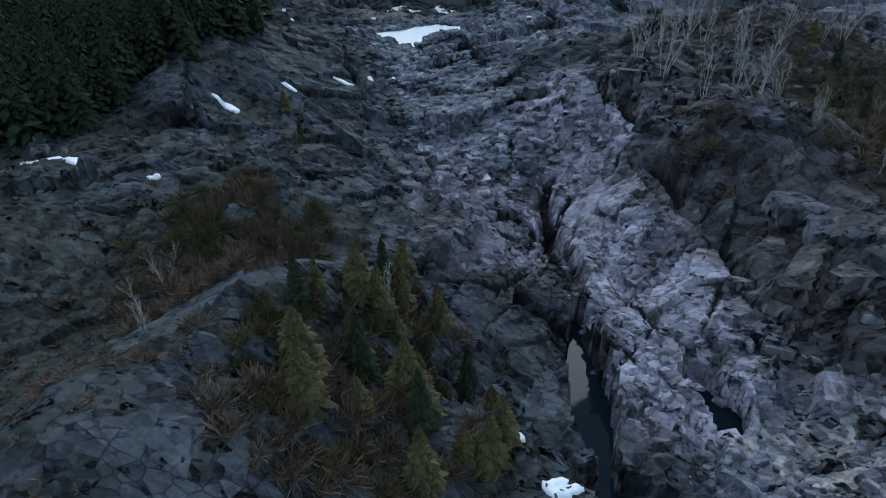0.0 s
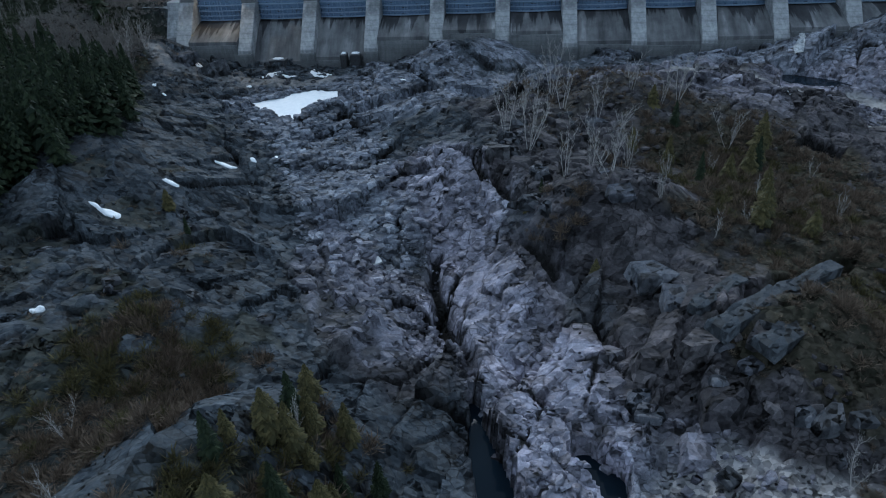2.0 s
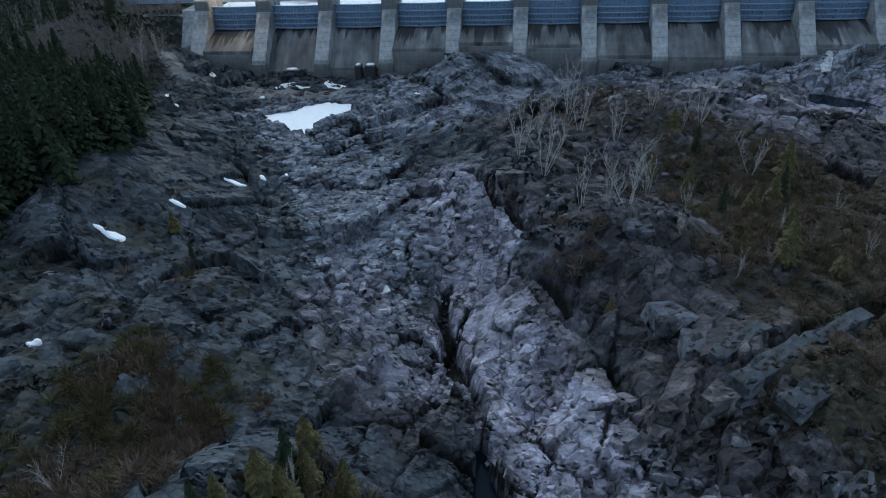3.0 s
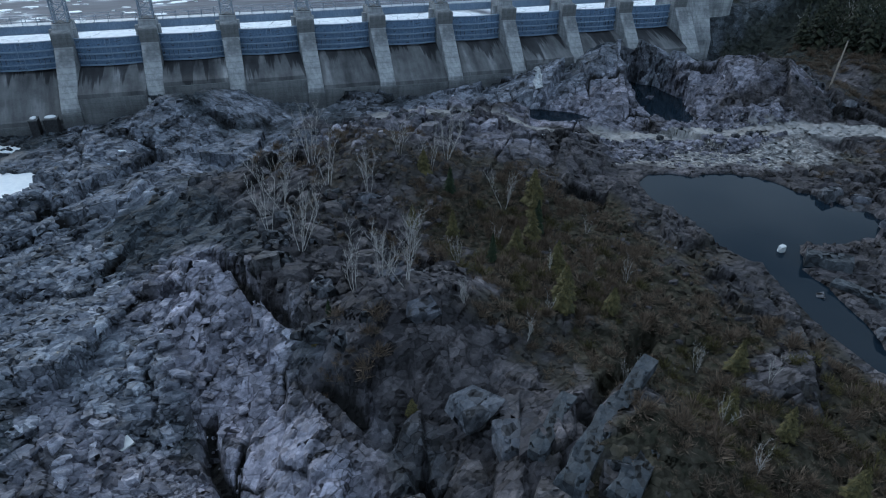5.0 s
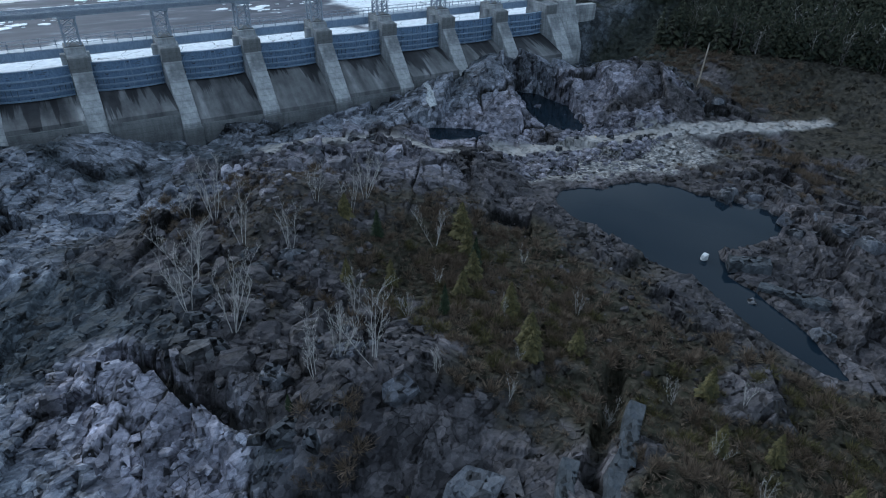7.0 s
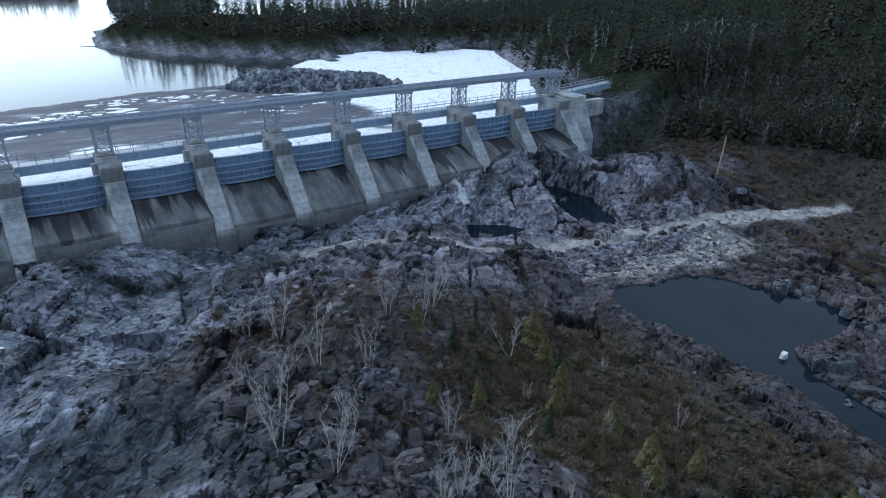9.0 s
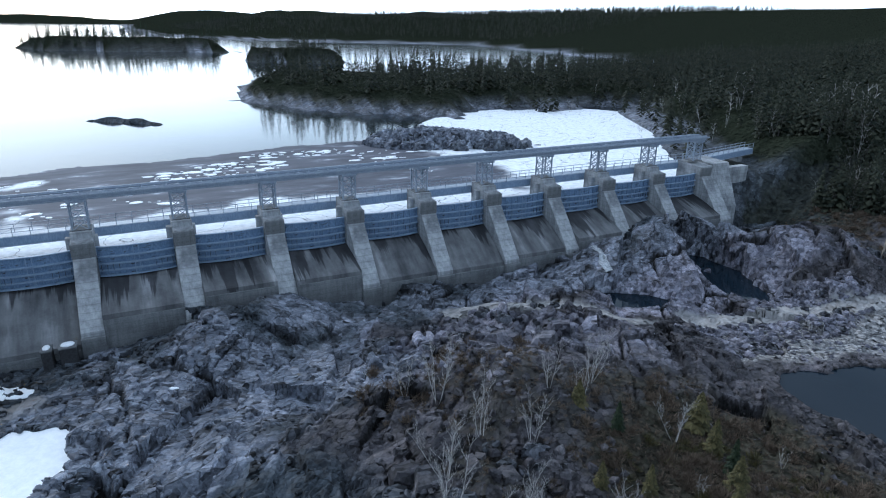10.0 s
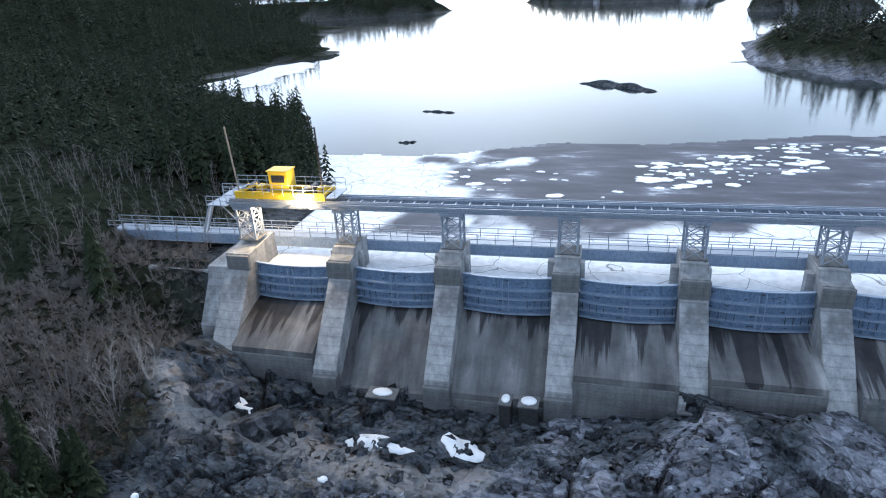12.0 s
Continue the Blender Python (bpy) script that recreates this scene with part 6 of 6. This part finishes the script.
def bushes(name, areas, seed, mat, lo, hi, label):
    rnd = random.Random(seed)
    rows = []
    for area, n in areas:
        spots = np.array([area(rnd) for _ in range(n)])
        clump = roughness(spots[:, 0], spots[:, 1], 5, seed + 40) + 0.25 * (zones(spots[:, 0], spots[:, 1])[1] - 0.5)
        grows = (spots[:, 1] < -9) & (clump > -0.03) & (along(spots[:, 0], spots[:, 1], TRACKS[1]) > 4) & (pond_shape(spots[:, 0], spots[:, 1]) > 1.2)
        for x, y in spots[grows].tolist():
            q = rnd.uniform(lo, hi)
            rows.append((rnd.randrange(6), x, y, floor_at(x, y) - 0.05, rnd.uniform(0, 6.28), rnd.uniform(-0.1, 0.1), q, q, q * rnd.uniform(0.7, 1.25)))
    tagged(soup(name, BUSHES, rows, mat), label, "brush", kind="stuff")


bushes("willow_brush", ((in_oval(-12, -58, 14, 19), 900), (in_oval(-3, -84, 12, 12), 420), (in_oval(-57, -96, 7, 9), 420), (in_oval(-58, -92, 5, 5), 160), (in_oval(-66, -76, 4, 3), 60), (in_oval(-22, -36, 14, 9), 220), (in_oval(-46, -104, 7, 8), 260), (in_oval(-31, -72, 3, 4), 40), (in_oval(44, -60, 12, 22), 400), (in_oval(70, -30, 10, 20), 500)), 5, SCRUB, 0.55, 1.35, "leafless brown willow brush in the hollows")
bushes("juniper_brush", ((in_oval(-11, -63, 9, 14), 200), (in_oval(-2, -86, 9, 9), 140), (in_oval(-45, -103, 6, 8), 260), (in_oval(-59, -95, 6, 8), 200), (in_oval(-62, -78, 5, 4), 50)), 6, NEEDLE_OLIVE, 0.5, 1.3, "olive green juniper and young spruce brush")

rows = []
for area, n in ((in_oval(-9, -60, 17, 29), 3400), (in_oval(-4, -92, 18, 12), 1500), (in_oval(-52, -105, 13, 11), 1300), (in_oval(-80, -78, 24, 28), 1500), (in_oval(-23, -48, 12, 14), 900), (in_oval(40, -66, 12, 24), 900), (in_oval(-108, -16, 14, 20), 2600), (in_oval(62, -24, 14, 22), 1600)):
    spots = np.array([area(rnd) for _ in range(n)])
    fit_for = (spots[:, 1] < -8) & (zones(spots[:, 0], spots[:, 1])[1] > 0.4) & (pond_shape(spots[:, 0], spots[:, 1]) > 1.15)
    for x, y in spots[fit_for].tolist():
        s = rnd.uniform(0.2, 0.6)
        rows.append((rnd.randrange(6), x, y, floor_at(x, y), rnd.uniform(0, 6.28), 0, s, s, s * rnd.uniform(0.6, 1.2)))
tagged(soup("heath", BRUSH, rows, SCRUB), "brown and olive heath and low brush", "brush", kind="stuff")

rows = []
for _ in range(1500):
    x, y = in_oval(-110, -12, 12, 20)(rnd)
    q = rnd.uniform(0.5, 1.3)
    if x < -99:
        rows.append((rnd.randrange(6), x, y, floor_at(x, y), rnd.uniform(0, 6.28), 0, q, q, q * 1.3))
tagged(soup("bank_scrub", BRUSH, rows, TWIG), "grey leafless scrub on the west bank", "brush", kind="stuff")
for k, (x, y, q) in enumerate(((-100.5, -17, 3.0), (-103, -14.5, 2.6), (-98.8, -19.5, 2.2), (-105.5, -18, 2.8), (-108, -13, 2.4), (-104, -22, 2.4), (-110, -19, 2.6), (-107, -25, 2.2), (-101.5, -10.5, 2.0))):
    bare_tree(SHRUBS[k % 3], "bare_tree", x, y, q, k * 53, "leafless grey tree on the scrubby west bank", "tree", "bare trees on the bank")

# woods on the banks, the islands and the hills
FIRS = [spruce_arrays(200 + k, 26, 1, 0.16 + 0.02 * k, 1) for k in range(6)]


BARE = []
for k in range(4):
    V, F = [], []
    rn = random.Random(300 + k)
    for s in range(2):
        pts, p, d = [Vector((0, 0, 0))], Vector((0, 0, 0)), Vector((rn.gauss(0, 0.1), rn.gauss(0, 0.1), 1)).normalized()
        for _ in range(4):
            d = (d + Vector((rn.gauss(0, 0.06), rn.gauss(0, 0.06), 0.05))).normalized()
            p = p + d * 0.25
            pts.append(p)
        tube(V, F, pts, 0.012, 0.003, 3)
        for j in range(1, 5):
            for _ in range(3):
                a = rn.uniform(0, 6.28)
                e = pts[j] + (Vector((math.cos(a), math.sin(a), 1.1)) * rn.uniform(0.08, 0.2))
                tube(V, F, [pts[j], (pts[j] + e) / 2 + Vector((0, 0, 0.01)), e], 0.005, 0.002, 3)
    BARE.append((np.array([v[:] for v in V]), np.array(F)))


def wood(name, n, seed, inside, lo, hi, least, label, kinds=FIRS, mat=WOOD, sink=0.2):
    rnd = random.Random(seed)
    rows = []
    for _ in range(n):
        x, y = inside(rnd)
        z = floor_at(x, y)
        if z < least or (50 < x < 84 and -9 < y < 17):
            continue
        h = rnd.uniform(lo, hi) * (0.8 + 0.4 * rnd.random())
        rows.append((rnd.randrange(len(kinds)), x, y, z - sink, rnd.uniform(0, 6.28), rnd.uniform(-0.04, 0.04), h, h, h))
    return tagged(soup(name, kinds, rows, mat), label, "forest", kind="stuff")


def east_slope(deep):
    """Spots behind the edge of the woods on the east bank."""
    def pick(rnd):
        y = rnd.uniform(-66, 20)
        return float(np.interp(y, (-66, -41, -26, -4, 20), (97, 86, 74, 67, 86))) + deep * rnd.random() ** 1.6, y
    return pick


def in_box(x0, x1, y0, y1):
    return lambda rnd: (rnd.uniform(x0, x1), rnd.uniform(y0, y1))


wood("cape_forest", 1700, 1, in_box(-30, 300, 95, 290), 6, 12, 5.0, "dark spruce forest on the wooded cape")
wood("island_forest", 2200, 2, in_box(-470, 70, 440, 740), 8, 15, 3.0, "dark spruce forest on the lake islands", mat=NEEDLE)
wood("inlet_forest", 300, 3, in_box(0, 130, 390, 470), 7, 12, 3.0, "dark spruce forest beyond the inlet")
wood("east_forest", 4200, 4, in_box(58, 400, -90, 330), 6, 12, -0.5, "mixed dark forest on the east bank")
wood("bank_forest", 1500, 15, lambda r: (lambda y: (float(west_edge(y)) - 1 - 42 * r.random() ** 1.4, y))(r.uniform(-95, -30)), 4, 8, -20.0, "dense dark spruce thicket on the west bank", mat=NEEDLE)
wood("shore_forest", 650, 16, in_box(-132, -99, 24, 80), 5, 9, 0.25, "dark spruces crowding the west shore of the lake", mat=NEEDLE)
wood("west_forest", 4600, 5, in_box(-420, -100, 26, 360), 5, 10, 1.0, "dark spruce forest on the west bank", mat=NEEDLE)
wood("slope_forest", 2000, 14, east_slope(55), 4, 9, -9.0, "dark young spruces on the slope beside the dam")
wood("slope_thicket", 900, 17, east_slope(60), 2.5, 5, -9.0, "grey leafless thicket on the slope beside the dam", BARE, TWIG)
wood("hill_forest", 9000, 6, in_box(-60, 1700, 760, 1900), 9, 16, 7.0, "forested hills behind the lake")
wood("east_bare_trees", 110, 7, lambda r: east_slope(40)(r) if r.random() < 0.6 else in_box(80, 160, 10, 120)(r), 4, 7.5, -9.0, "leafless grey birches along the east bank", BARE, BIRCH)
wood("west_bare_trees", 420, 8, in_box(-150, -101, -26, 30), 1.8, 4.2, -6.0, "leafless grey birches along the west bank", BARE, TWIG)
for k, (x, y, s) in enumerate(((-100.5, -17.5, 1.3), (-103, -20, 1.4), (-98.5, -14.5, 1.0), (-106, -16, 1.3), (-101.5, -24, 1.1))):
    bare_tree(SHRUBS[k % 3] if k % 2 else BIRCHES[k % 5], "bare_tree", x, y, s, k * 50, "leafless grey tree on the bank beside the dam", "tree", "bank trees")
spruce(-112.5, -3, 9.0, "dark", 2, "single dark bushy conifer beside the bridge end", "bank conifers")


# rafts of broken ice on the slush
rnd = random.Random(55)
PLATES = []
for k in range(5):
    n = 7
    rim = [(math.cos(6.2832 * q / n) * rnd.uniform(0.6, 1.1), math.sin(6.2832 * q / n) * rnd.uniform(0.6, 1.1)) for q in range(n)]
    V = np.array([(x, y, 0.08) for x, y in rim] + [(x * 1.04, y * 1.04, -0.05) for x, y in rim] + [(0, 0, 0.09)])
    F = [(2 * n, q, (q + 1) % n) for q in range(n)] + [(q, n + q, n + (q + 1) % n) for q in range(n)] + [(q, n + (q + 1) % n, (q + 1) % n) for q in range(n)]
    PLATES.append((V, np.array(F)))
rows = []
for cx, cy, rx, ry, n in ((-44, 43, 9, 7, 60), (-33, 50, 10, 6, 60), (-18, 60, 14, 4, 50), (-60, 38, 20, 16, 40), (2, 45, 12, 14, 50), (-80, 44, 12, 8, 30)):
    for _ in range(n):
        x, y = in_oval(cx, cy, rx, ry)(rnd)
        q = 0.2 + 0.95 * rnd.random() ** 3
        rows.append((rnd.randrange(5), x, y, 0.06, rnd.uniform(-0.3, 0.3), 0, q * rnd.uniform(1.2, 2.4), q, 1.0))
tagged(soup("ice_rafts", PLATES, rows, SNOW), "small white rafts of broken ice on grey slush", "ice floes", kind="stuff")
